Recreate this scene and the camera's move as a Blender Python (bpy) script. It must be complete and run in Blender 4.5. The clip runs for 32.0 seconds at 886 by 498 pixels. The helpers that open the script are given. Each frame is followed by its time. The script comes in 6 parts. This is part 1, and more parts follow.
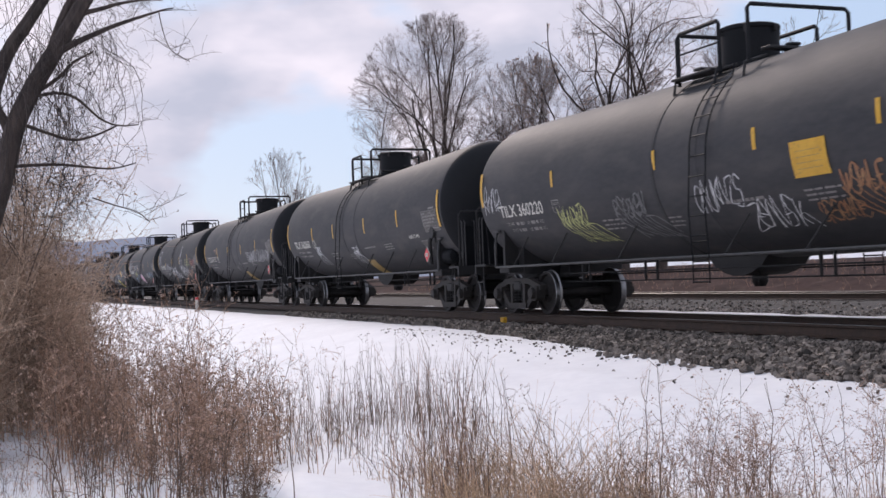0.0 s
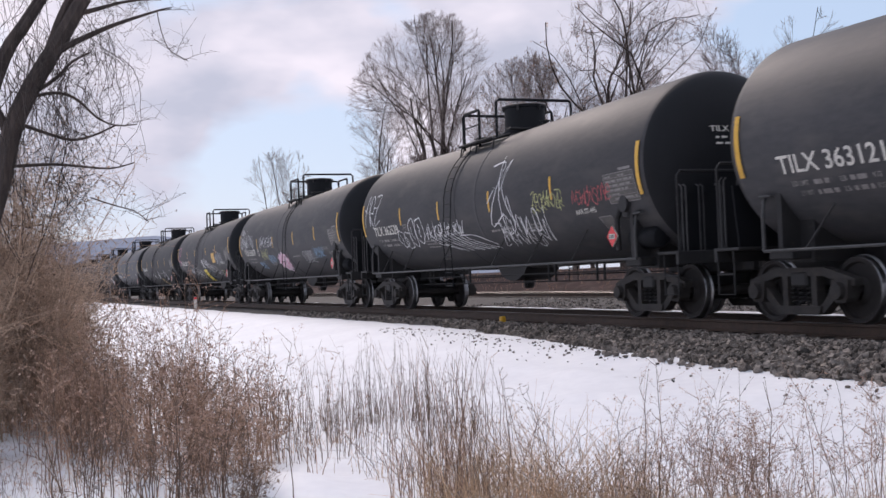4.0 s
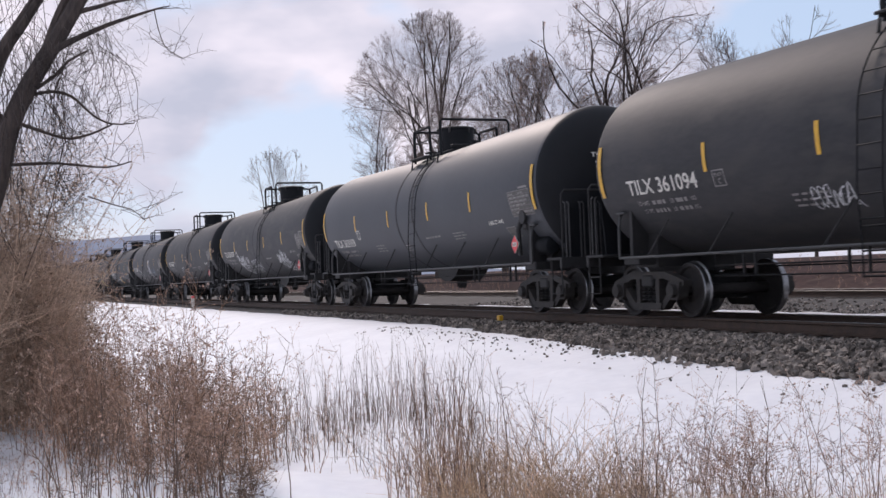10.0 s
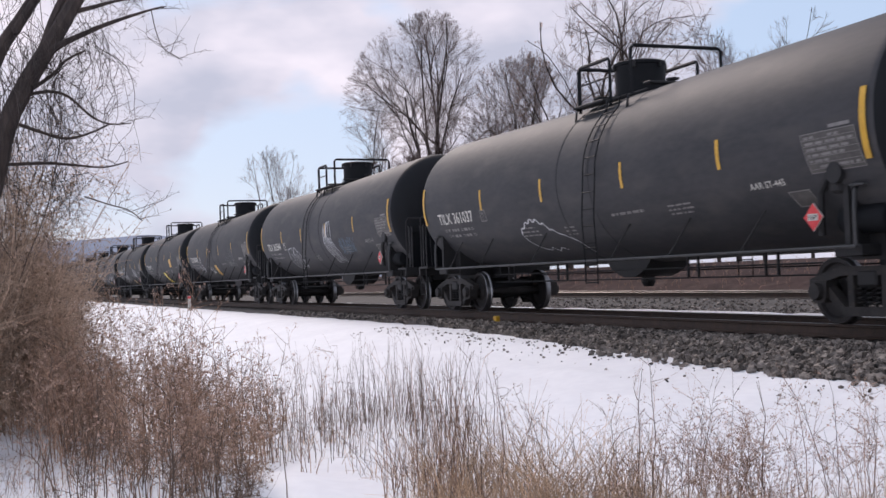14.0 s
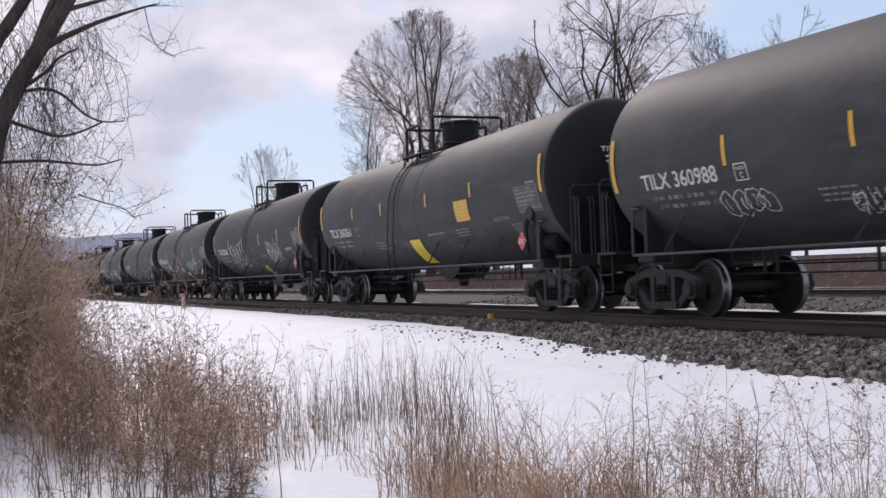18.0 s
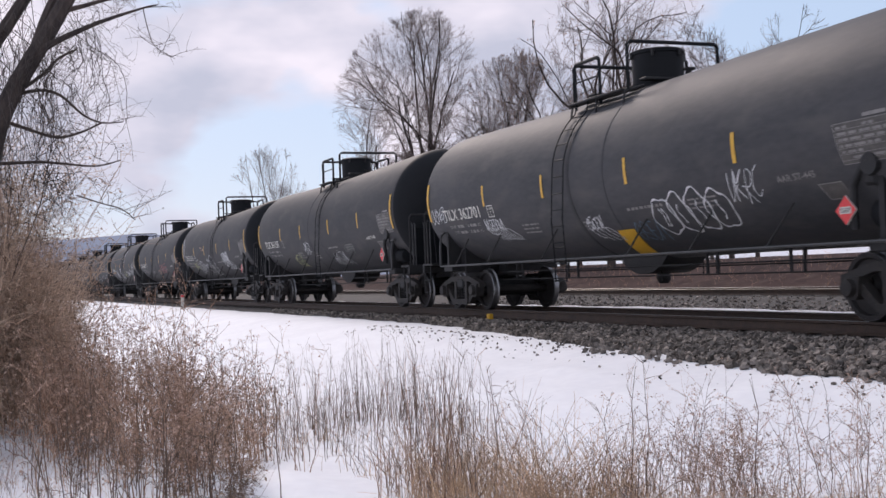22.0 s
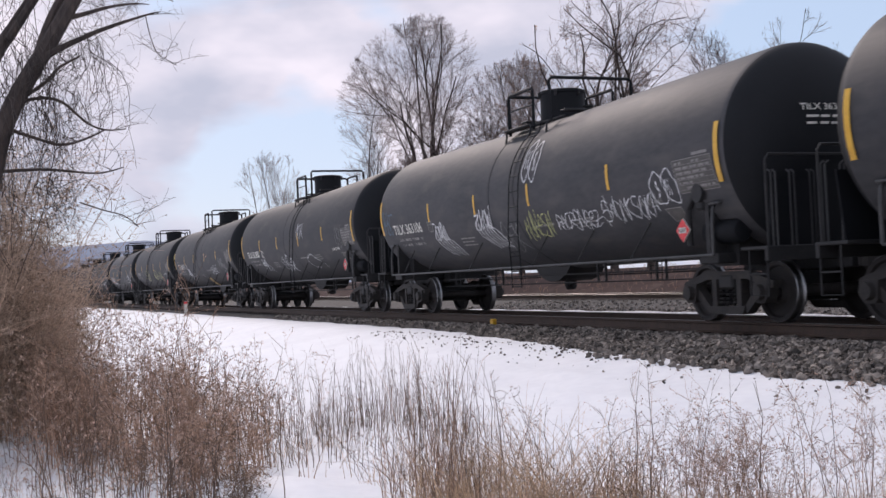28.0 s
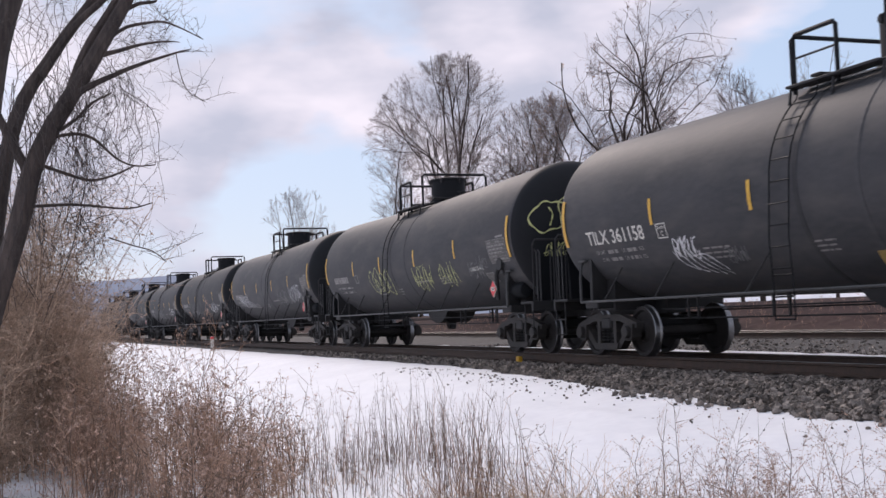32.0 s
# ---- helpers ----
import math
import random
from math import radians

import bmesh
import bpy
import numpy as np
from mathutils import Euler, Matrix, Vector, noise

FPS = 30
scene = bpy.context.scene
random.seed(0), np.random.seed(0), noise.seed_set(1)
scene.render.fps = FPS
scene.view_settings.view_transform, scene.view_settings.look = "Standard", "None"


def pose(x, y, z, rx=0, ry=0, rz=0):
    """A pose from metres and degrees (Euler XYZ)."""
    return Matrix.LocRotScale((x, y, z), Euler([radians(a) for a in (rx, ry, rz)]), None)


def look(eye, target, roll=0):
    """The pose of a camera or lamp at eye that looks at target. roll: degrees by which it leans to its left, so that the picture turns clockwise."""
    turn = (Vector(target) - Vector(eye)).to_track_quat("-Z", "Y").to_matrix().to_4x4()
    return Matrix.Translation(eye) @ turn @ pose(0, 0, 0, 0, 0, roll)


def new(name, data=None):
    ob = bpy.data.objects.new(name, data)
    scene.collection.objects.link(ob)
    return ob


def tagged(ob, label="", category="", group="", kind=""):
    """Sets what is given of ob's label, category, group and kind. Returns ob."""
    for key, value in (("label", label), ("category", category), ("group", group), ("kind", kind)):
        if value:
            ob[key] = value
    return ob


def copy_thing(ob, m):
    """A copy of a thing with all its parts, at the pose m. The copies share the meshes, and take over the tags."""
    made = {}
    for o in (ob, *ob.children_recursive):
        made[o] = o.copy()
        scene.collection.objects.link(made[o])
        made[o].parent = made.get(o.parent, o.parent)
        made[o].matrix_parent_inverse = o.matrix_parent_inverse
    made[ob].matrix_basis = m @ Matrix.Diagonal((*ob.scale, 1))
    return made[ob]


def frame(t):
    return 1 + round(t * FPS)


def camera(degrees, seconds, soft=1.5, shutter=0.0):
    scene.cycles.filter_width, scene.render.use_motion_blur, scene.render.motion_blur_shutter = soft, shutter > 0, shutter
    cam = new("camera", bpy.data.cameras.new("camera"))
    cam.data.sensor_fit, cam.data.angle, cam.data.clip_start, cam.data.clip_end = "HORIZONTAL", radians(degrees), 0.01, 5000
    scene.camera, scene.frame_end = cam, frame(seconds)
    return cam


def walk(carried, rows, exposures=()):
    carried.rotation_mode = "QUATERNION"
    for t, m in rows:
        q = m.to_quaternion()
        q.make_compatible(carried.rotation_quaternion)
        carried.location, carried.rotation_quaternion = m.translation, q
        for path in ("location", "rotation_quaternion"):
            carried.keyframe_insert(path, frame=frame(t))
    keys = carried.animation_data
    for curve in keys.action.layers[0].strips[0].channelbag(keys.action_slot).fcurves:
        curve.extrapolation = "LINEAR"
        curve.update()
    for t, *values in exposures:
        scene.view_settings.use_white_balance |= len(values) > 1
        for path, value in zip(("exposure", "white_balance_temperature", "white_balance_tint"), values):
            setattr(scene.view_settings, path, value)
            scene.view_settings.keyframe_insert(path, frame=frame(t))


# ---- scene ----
# The camera: carried by hand on one spot beside the line, turning a little.
cam = camera(41.73, 32.0, soft=1.5, shutter=0.12)
EYE = (0.0, 0.0, 0.836)
walk(cam, [
    (0.0, pose(*EYE, 91.449, 2.124, 68.960)),
    (0.5, pose(*EYE, 91.396, 2.117, 68.891)),
    (1.0, pose(*EYE, 91.407, 2.089, 68.859)),
    (1.5, pose(*EYE, 91.410, 2.122, 68.889)),
    (2.0, pose(*EYE, 91.373, 2.120, 68.925)),
    (2.5, pose(*EYE, 91.338, 2.104, 68.931)),
    (3.0, pose(*EYE, 91.366, 2.150, 68.914)),
    (3.5, pose(*EYE, 91.399, 2.177, 68.931)),
    (5.5, pose(*EYE, 91.426, 2.387, 68.751)),
    (6.0, pose(*EYE, 91.433, 2.368, 68.821)),
    (6.5, pose(*EYE, 91.410, 2.287, 68.879)),
    (7.0, pose(*EYE, 91.410, 2.204, 68.826)),
    (7.5, pose(*EYE, 91.420, 2.169, 68.795)),
    (8.0, pose(*EYE, 91.403, 2.178, 68.807)),
    (8.5, pose(*EYE, 91.391, 2.161, 68.837)),
    (9.0, pose(*EYE, 91.375, 2.152, 68.790)),
    (9.5, pose(*EYE, 91.386, 2.175, 68.783)),
    (10.0, pose(*EYE, 91.353, 2.212, 68.772)),
    (10.5, pose(*EYE, 91.341, 2.212, 68.725)),
    (11.0, pose(*EYE, 91.339, 2.176, 68.653)),
    (11.5, pose(*EYE, 91.369, 2.162, 68.648)),
    (12.0, pose(*EYE, 91.374, 2.151, 68.707)),
    (12.5, pose(*EYE, 91.380, 2.125, 68.712)),
    (13.0, pose(*EYE, 91.392, 2.079, 68.634)),
    (13.5, pose(*EYE, 91.386, 2.093, 68.594)),
    (14.0, pose(*EYE, 91.380, 2.116, 68.610)),
    (14.5, pose(*EYE, 91.339, 2.158, 68.630)),
    (16.5, pose(*EYE, 91.228, 2.240, 68.525)),
    (17.0, pose(*EYE, 91.218, 2.225, 68.465)),
    (17.5, pose(*EYE, 91.253, 2.214, 68.365)),
    (18.0, pose(*EYE, 91.253, 2.159, 68.316)),
    (18.5, pose(*EYE, 91.220, 2.085, 68.292)),
    (19.0, pose(*EYE, 91.195, 1.945, 68.272)),
    (19.5, pose(*EYE, 91.225, 1.935, 68.255)),
    (20.0, pose(*EYE, 91.251, 1.983, 68.236)),
    (20.5, pose(*EYE, 91.220, 2.078, 68.280)),
    (21.0, pose(*EYE, 91.222, 2.164, 68.311)),
    (21.5, pose(*EYE, 91.263, 2.223, 68.311)),
    (22.0, pose(*EYE, 91.266, 2.293, 68.277)),
    (22.5, pose(*EYE, 91.262, 2.327, 68.212)),
    (23.0, pose(*EYE, 91.268, 2.392, 68.178)),
    (23.5, pose(*EYE, 91.289, 2.492, 68.191)),
    (24.0, pose(*EYE, 91.296, 2.577, 68.167)),
    (24.5, pose(*EYE, 91.295, 2.634, 68.181)),
    (25.0, pose(*EYE, 91.309, 2.650, 68.145)),
    (25.5, pose(*EYE, 91.337, 2.662, 68.087)),
    (27.5, pose(*EYE, 91.468, 2.540, 68.197)),
    (28.0, pose(*EYE, 91.539, 2.561, 68.434)),
    (28.5, pose(*EYE, 91.461, 2.585, 68.694)),
    (29.0, pose(*EYE, 91.363, 2.558, 68.959)),
    (29.5, pose(*EYE, 91.577, 2.521, 69.286)),
    (30.0, pose(*EYE, 91.798, 2.463, 69.574)),
    (30.5, pose(*EYE, 92.326, 2.351, 69.557)),
    (31.0, pose(*EYE, 92.832, 2.242, 69.499)),
    (31.5, pose(*EYE, 93.240, 2.183, 69.702)),
    (32.0, pose(*EYE, 93.400, 2.199, 69.707)),
], exposures=[(0.0, 0.04, 6500, 22), (32.0, 0.04, 6500, 22)])

# World: broken cloud over a pale blue winter sky, a hazy sun high over the far end of the line.
SUN_EL, SUN_AZ = radians(36), radians(274)
world = bpy.data.worlds.new("winter_sky")
scene.world = world
world.use_nodes = True


def build_world():
    nt = world.node_tree
    nt.nodes.clear()
    N, L = nt.nodes.new, nt.links.new
    out, bg = N("ShaderNodeOutputWorld"), N("ShaderNodeBackground")
    sky = N("ShaderNodeTexSky")
    sky.sky_type, sky.sun_disc = "NISHITA", False
    sky.sun_elevation, sky.sun_rotation = SUN_EL, SUN_AZ
    sky.air_density, sky.dust_density, sky.ozone_density = 1.0, 1.0, 1.5
    geo = N("ShaderNodeTexCoord")
    mp = N("ShaderNodeMapping")
    mp.inputs["Scale"].default_value = (1.0, 1.0, 2.2)
    mp.inputs["Location"].default_value = CLOUD_AT
    big = N("ShaderNodeTexNoise")
    big.inputs["Scale"].default_value, big.inputs["Detail"].default_value = 3.2, 5.0
    big.inputs["Roughness"].default_value = 0.56
    ramp = N("ShaderNodeValToRGB")
    ramp.color_ramp.elements[0].position, ramp.color_ramp.elements[0].color = 0.42, (0, 0, 0, 1)
    ramp.color_ramp.elements[1].position, ramp.color_ramp.elements[1].color = 0.56, (1, 1, 1, 1)
    shade = N("ShaderNodeTexNoise")
    shade.inputs["Scale"].default_value, shade.inputs["Detail"].default_value = 7.0, 4.0
    tone = N("ShaderNodeValToRGB")
    tone.color_ramp.elements[0].position, tone.color_ramp.elements[0].color = 0.35, (5.3, 5.85, 6.75, 1)
    tone.color_ramp.elements[1].position, tone.color_ramp.elements[1].color = 0.66, (8.9, 8.85, 9.35, 1)
    blue = N("ShaderNodeMix")
    blue.data_type = "RGBA"
    blue.inputs[0].default_value = 0.78
    blue.inputs[7].default_value = (5.0, 6.85, 8.6, 1)
    mix = N("ShaderNodeMix")
    mix.data_type = "RGBA"
    L(geo.outputs["Generated"], mp.inputs["Vector"])
    L(mp.outputs["Vector"], big.inputs["Vector"])
    L(mp.outputs["Vector"], shade.inputs["Vector"])
    cover = big.outputs["Fac"]
    # clearings (-) and thicker banks (+) of this afternoon's cloud: direction, radius in degrees, weight
    for d, r, w in CLOUDS:
        dot, near, add = N("ShaderNodeVectorMath"), N("ShaderNodeMapRange"), N("ShaderNodeMath")
        dot.operation, add.operation = "DOT_PRODUCT", "ADD"
        dot.inputs[1].default_value = Vector(d).normalized()
        near.interpolation_type = "SMOOTHSTEP"
        near.inputs["From Min"].default_value, near.inputs["From Max"].default_value = math.cos(radians(r)), 1.0
        near.inputs["To Max"].default_value = w
        L(geo.outputs["Generated"], dot.inputs[0])
        L(dot.outputs["Value"], near.inputs["Value"])
        L(cover, add.inputs[0])
        L(near.outputs["Result"], add.inputs[1])
        cover = add.outputs[0]
    L(cover, ramp.inputs["Fac"])
    L(shade.outputs["Fac"], tone.inputs["Fac"])
    L(sky.outputs["Color"], blue.inputs[6])
    L(ramp.outputs["Color"], mix.inputs[0])
    L(blue.outputs[2], mix.inputs[6])
    L(tone.outputs["Color"], mix.inputs[7])
    L(mix.outputs[2], bg.inputs["Color"])
    bg.inputs["Strength"].default_value = 0.10
    L(bg.outputs["Background"], out.inputs["Surface"])


CLOUD_AT = (0.35, 0.2, 0.1)
CLOUDS = (((-0.975, 0.182, 0.118), 4, -0.12), ((-0.961, 0.251, 0.105), 5, -0.13), ((-0.70, 0.69, 0.18), 11, -0.22), ((-0.951, 0.232, 0.205), 6, 0.16), ((-0.874, 0.442, 0.2), 9, 0.14),
          ((-0.981, 0.140, 0.132), 2.2, 0.13), ((-0.970, 0.173, 0.172), 4.5, 0.12), ((-0.985, 0.16, 0.066), 3, 0.14), ((-0.936, 0.343, 0.075), 5, 0.12), ((-0.99, 0.11, 0.16), 6, 0.1))
build_world()
sun = new("sun", bpy.data.lights.new("sun", "SUN"))
sun.data.energy, sun.data.angle, sun.data.color = 1.65, radians(11), (1.0, 0.91, 0.79)
sun_dir = Vector((math.sin(SUN_AZ) * math.cos(SUN_EL), math.cos(SUN_AZ) * math.cos(SUN_EL), math.sin(SUN_EL)))
sun.matrix_world = look(sun_dir * 60, (0, 0, 0))


# ---- materials ----
def material(name, c1, c2, scale=4.0, rough=(0.5, 0.7), metal=0.0, bump=0.0, fine=40.0, speck=None, speck_at=(0.6, 0.7), stretch=(1, 1, 1), spec=0.5, each=0.0, island=0.0):
    """Two tones mixed by noise at two scales, an optional third tone in patches, and a fine relief."""
    m = bpy.data.materials.new(name)
    m.use_nodes = True
    nt = m.node_tree
    N, L = nt.nodes.new, nt.links.new
    bsdf = nt.nodes["Principled BSDF"]
    co, mp = N("ShaderNodeTexCoord"), N("ShaderNodeMapping")
    mp.inputs["Scale"].default_value = stretch
    L(co.outputs["Object"], mp.inputs["Vector"])
    a, b = N("ShaderNodeTexNoise"), N("ShaderNodeTexNoise")
    a.inputs["Scale"].default_value, a.inputs["Detail"].default_value = scale, 5
    b.inputs["Scale"].default_value, b.inputs["Detail"].default_value = fine, 4
    for n in (a, b):
        L(mp.outputs["Vector"], n.inputs["Vector"])
    add = N("ShaderNodeMath")
    add.operation = "MULTIPLY_ADD"
    add.inputs[1].default_value = 0.6
    sub = N("ShaderNodeMath")
    sub.operation = "MULTIPLY"
    sub.inputs[1].default_value = 0.4
    L(b.outputs["Fac"], sub.inputs[0])
    L(a.outputs["Fac"], add.inputs[0])
    L(sub.outputs[0], add.inputs[2])
    ramp = N("ShaderNodeValToRGB")
    ramp.color_ramp.elements[0].position, ramp.color_ramp.elements[1].position = 0.36, 0.64
    ramp.color_ramp.elements[0].color, ramp.color_ramp.elements[1].color = (*c1, 1), (*c2, 1)
    L(add.outputs[0], ramp.inputs["Fac"])
    colour = ramp.outputs["Color"]
    if speck:
        c = N("ShaderNodeTexNoise")
        c.inputs["Scale"].default_value, c.inputs["Detail"].default_value = scale * 2.7, 8
        L(mp.outputs["Vector"], c.inputs["Vector"])
        r2 = N("ShaderNodeValToRGB")
        r2.color_ramp.elements[0].position, r2.color_ramp.elements[1].position = speck_at
        L(c.outputs["Fac"], r2.inputs["Fac"])
        mx = N("ShaderNodeMix")
        mx.data_type = "RGBA"
        mx.inputs[7].default_value = (*speck, 1)
        L(r2.outputs["Color"], mx.inputs[0])
        L(colour, mx.inputs[6])
        colour = mx.outputs[2]
    if each:
        info, hsv = N("ShaderNodeObjectInfo"), N("ShaderNodeHueSaturation")
        rng = N("ShaderNodeMapRange")
        rng.inputs["To Min"].default_value, rng.inputs["To Max"].default_value = 1 - each, 1 + each
        L(info.outputs["Random"], rng.inputs["Value"])
        L(rng.outputs["Result"], hsv.inputs["Value"])
        L(colour, hsv.inputs["Color"])
        colour = hsv.outputs["Color"]
    if island:
        geo, hs2, rg2 = N("ShaderNodeNewGeometry"), N("ShaderNodeHueSaturation"), N("ShaderNodeMapRange")
        rg2.inputs["To Min"].default_value, rg2.inputs["To Max"].default_value = 1 - island, 1 + island
        L(geo.outputs["Random Per Island"], rg2.inputs["Value"])
        L(rg2.outputs["Result"], hs2.inputs["Value"])
        L(colour, hs2.inputs["Color"])
        colour = hs2.outputs["Color"]
    L(colour, bsdf.inputs["Base Color"])
    rr = N("ShaderNodeMapRange")
    rr.inputs["To Min"].default_value, rr.inputs["To Max"].default_value = rough
    L(add.outputs[0], rr.inputs["Value"])
    L(rr.outputs["Result"], bsdf.inputs["Roughness"])
    bsdf.inputs["Metallic"].default_value = metal
    bsdf.inputs["Specular IOR Level"].default_value = spec
    if bump:
        bp = N("ShaderNodeBump")
        bp.inputs["Strength"].default_value, bp.inputs["Distance"].default_value = 0.6, bump
        L(add.outputs[0], bp.inputs["Height"])
        L(bp.outputs["Normal"], bsdf.inputs["Normal"])
    return m


M_POST = material("scuffed_grey_post", (0.018, 0.018, 0.019), (0.036, 0.036, 0.037), 5, (0.4, 0.6))
M_TANK = material("weathered_black_tank_paint", (0.040, 0.041, 0.044), (0.066, 0.064, 0.066), 0.9, (0.56, 0.72), bump=0.002, fine=9, speck=(0.084, 0.079, 0.075), speck_at=(0.50, 0.85), stretch=(0.5, 1, 1.6), each=0.20, spec=0.24)
# Heads' shade between cars is put into this black; black fittings share it.
M_HEAD = material("black_paint_head_shade", (0.007, 0.008, 0.010), (0.012, 0.013, 0.015), 1.5, (0.55, 0.75), bump=0.002, spec=0.2)
M_TANK_CLEAN = material("fresh_black_tank_paint", (0.040, 0.043, 0.050), (0.054, 0.058, 0.066), 0.7, (0.50, 0.60), fine=7, spec=0.42)
M_FRAME = material("grimy_black_steel", (0.015, 0.015, 0.016), (0.028, 0.027, 0.027), 3, (0.5, 0.75), bump=0.002, spec=0.35, speck=(0.045, 0.039, 0.034), speck_at=(0.6, 0.85))
M_RAIL_PIPE = material("worn_grey_pipe", (0.035, 0.036, 0.037), (0.075, 0.073, 0.072), 5, (0.45, 0.65))
M_TRUCK = material("dusty_truck_casting", (0.018, 0.016, 0.015), (0.040, 0.035, 0.032), 5, (0.65, 0.85), bump=0.004, speck=(0.050, 0.040, 0.032), speck_at=(0.55, 0.75))
M_WHEEL = material("oiled_wheel_steel", (0.020, 0.018, 0.018), (0.040, 0.035, 0.033), 6, (0.55, 0.8), spec=0.3)
M_TREAD = material("polished_wheel_tread", (0.20, 0.20, 0.21), (0.34, 0.34, 0.34), 12, (0.30, 0.45), metal=1.0)
M_YELLOW = material("yellow_reflective_tape", (0.62, 0.33, 0.02), (0.74, 0.42, 0.035), 6, (0.35, 0.5), speck=(0.32, 0.19, 0.05), speck_at=(0.6, 0.8))
M_WHITE = material("white_stencil_paint", (0.56, 0.54, 0.49), (0.72, 0.69, 0.62), 8, (0.5, 0.7), speck=(0.28, 0.27, 0.25), speck_at=(0.58, 0.78))
M_FADED = material("faded_stencil_paint", (0.160, 0.150, 0.147), (0.288, 0.270, 0.252), 9, (0.5, 0.7))
M_PANEL = material("stained_stencil_panel", (0.060, 0.056, 0.052), (0.115, 0.105, 0.094), 6, (0.5, 0.7))
M_RED = material("red_placard", (0.688, 0.040, 0.045), (0.775, 0.064, 0.063), 10, (0.4, 0.5))
M_RAIL = material("rusty_rail_steel", (0.045, 0.028, 0.020), (0.085, 0.052, 0.036), 5, (0.6, 0.8), bump=0.002)
M_RAILTOP = material("polished_rail_head", (0.20, 0.185, 0.175), (0.32, 0.30, 0.29), 4, (0.42, 0.55), metal=1.0)
M_TIE = material("creosoted_tie_wood", (0.030, 0.024, 0.019), (0.062, 0.048, 0.037), 3, (0.75, 0.9), bump=0.006, stretch=(6, 1, 6), each=0.25)
M_BALLAST = material("grey_ballast_stone", (0.028, 0.024, 0.021), (0.085, 0.073, 0.064), 9, (0.8, 0.95), bump=0.03, fine=30)
M_STONE = material("crushed_grey_stone", (0.085, 0.075, 0.066), (0.27, 0.235, 0.205), 5, (0.8, 0.95), bump=0.004, each=0.4)
M_STONES = material("loose_grey_stones", (0.075, 0.064, 0.056), (0.285, 0.242, 0.205), 4, (0.8, 0.95), island=0.8)
M_SNOW = material("wind_packed_snow", (0.78, 0.785, 0.81), (0.87, 0.875, 0.89), 0.8, (0.55, 0.75), bump=0.03, fine=6, spec=0.2)
M_EARTH = material("brown_winter_earth", (0.038, 0.022, 0.019), (0.085, 0.051, 0.044), 0.7, (0.9, 1.0), bump=0.05, fine=5, speck=(0.10, 0.068, 0.056), speck_at=(0.55, 0.7), spec=0.1)
M_BARK = material("dark_grey_bark", (0.026, 0.020, 0.018), (0.090, 0.068, 0.058), 6, (0.8, 0.95), bump=0.035, fine=28, stretch=(1, 1, 0.22))
M_TWIG = material("brown_grey_twigs", (0.17, 0.135, 0.125), (0.28, 0.22, 0.20), 0.6, (0.8, 0.95))
M_STRAW = material("dry_straw_grass", (0.40, 0.265, 0.160), (0.66, 0.465, 0.305), 1.5, (0.7, 0.9), island=0.5)
M_WEED = material("dead_brown_weed_stems", (0.235, 0.150, 0.112), (0.42, 0.280, 0.205), 1.5, (0.75, 0.9), island=0.7)
M_SEED = material("faded_seed_heads", (0.34, 0.225, 0.170), (0.60, 0.425, 0.330), 2.0, (0.8, 0.95), island=0.5)
M_BRIAR = material("tangled_red_brown_briar", (0.225, 0.134, 0.088), (0.47, 0.300, 0.205), 0.8, (0.75, 0.9), island=0.6)
M_VINE = material("dark_hanging_vine", (0.032, 0.025, 0.023), (0.080, 0.063, 0.057), 1.5, (0.75, 0.9), island=0.4)
M_THICKET = material("pale_brown_cane_thicket", (0.27, 0.185, 0.130), (0.56, 0.405, 0.295), 0.8, (0.75, 0.9), island=0.5)
M_RUSTY = material("rusty_brown_weed", (0.30, 0.180, 0.115), (0.50, 0.325, 0.220), 1.5, (0.75, 0.9), island=0.4)
M_DARKSTEM = material("dark_dead_stalks", (0.100, 0.066, 0.048), (0.21, 0.145, 0.108), 1.5, (0.75, 0.9), island=0.4)
M_DEADLEAF = material("curled_dead_leaves", (0.21, 0.145, 0.105), (0.50, 0.365, 0.27), 3.0, (0.8, 0.95), island=0.6)
# distance haze is painted into the hill's pale blue
M_HILL = material("haze_tinted_hill", (0.17, 0.21, 0.29), (0.21, 0.25, 0.33), 0.01, (0.9, 1.0))


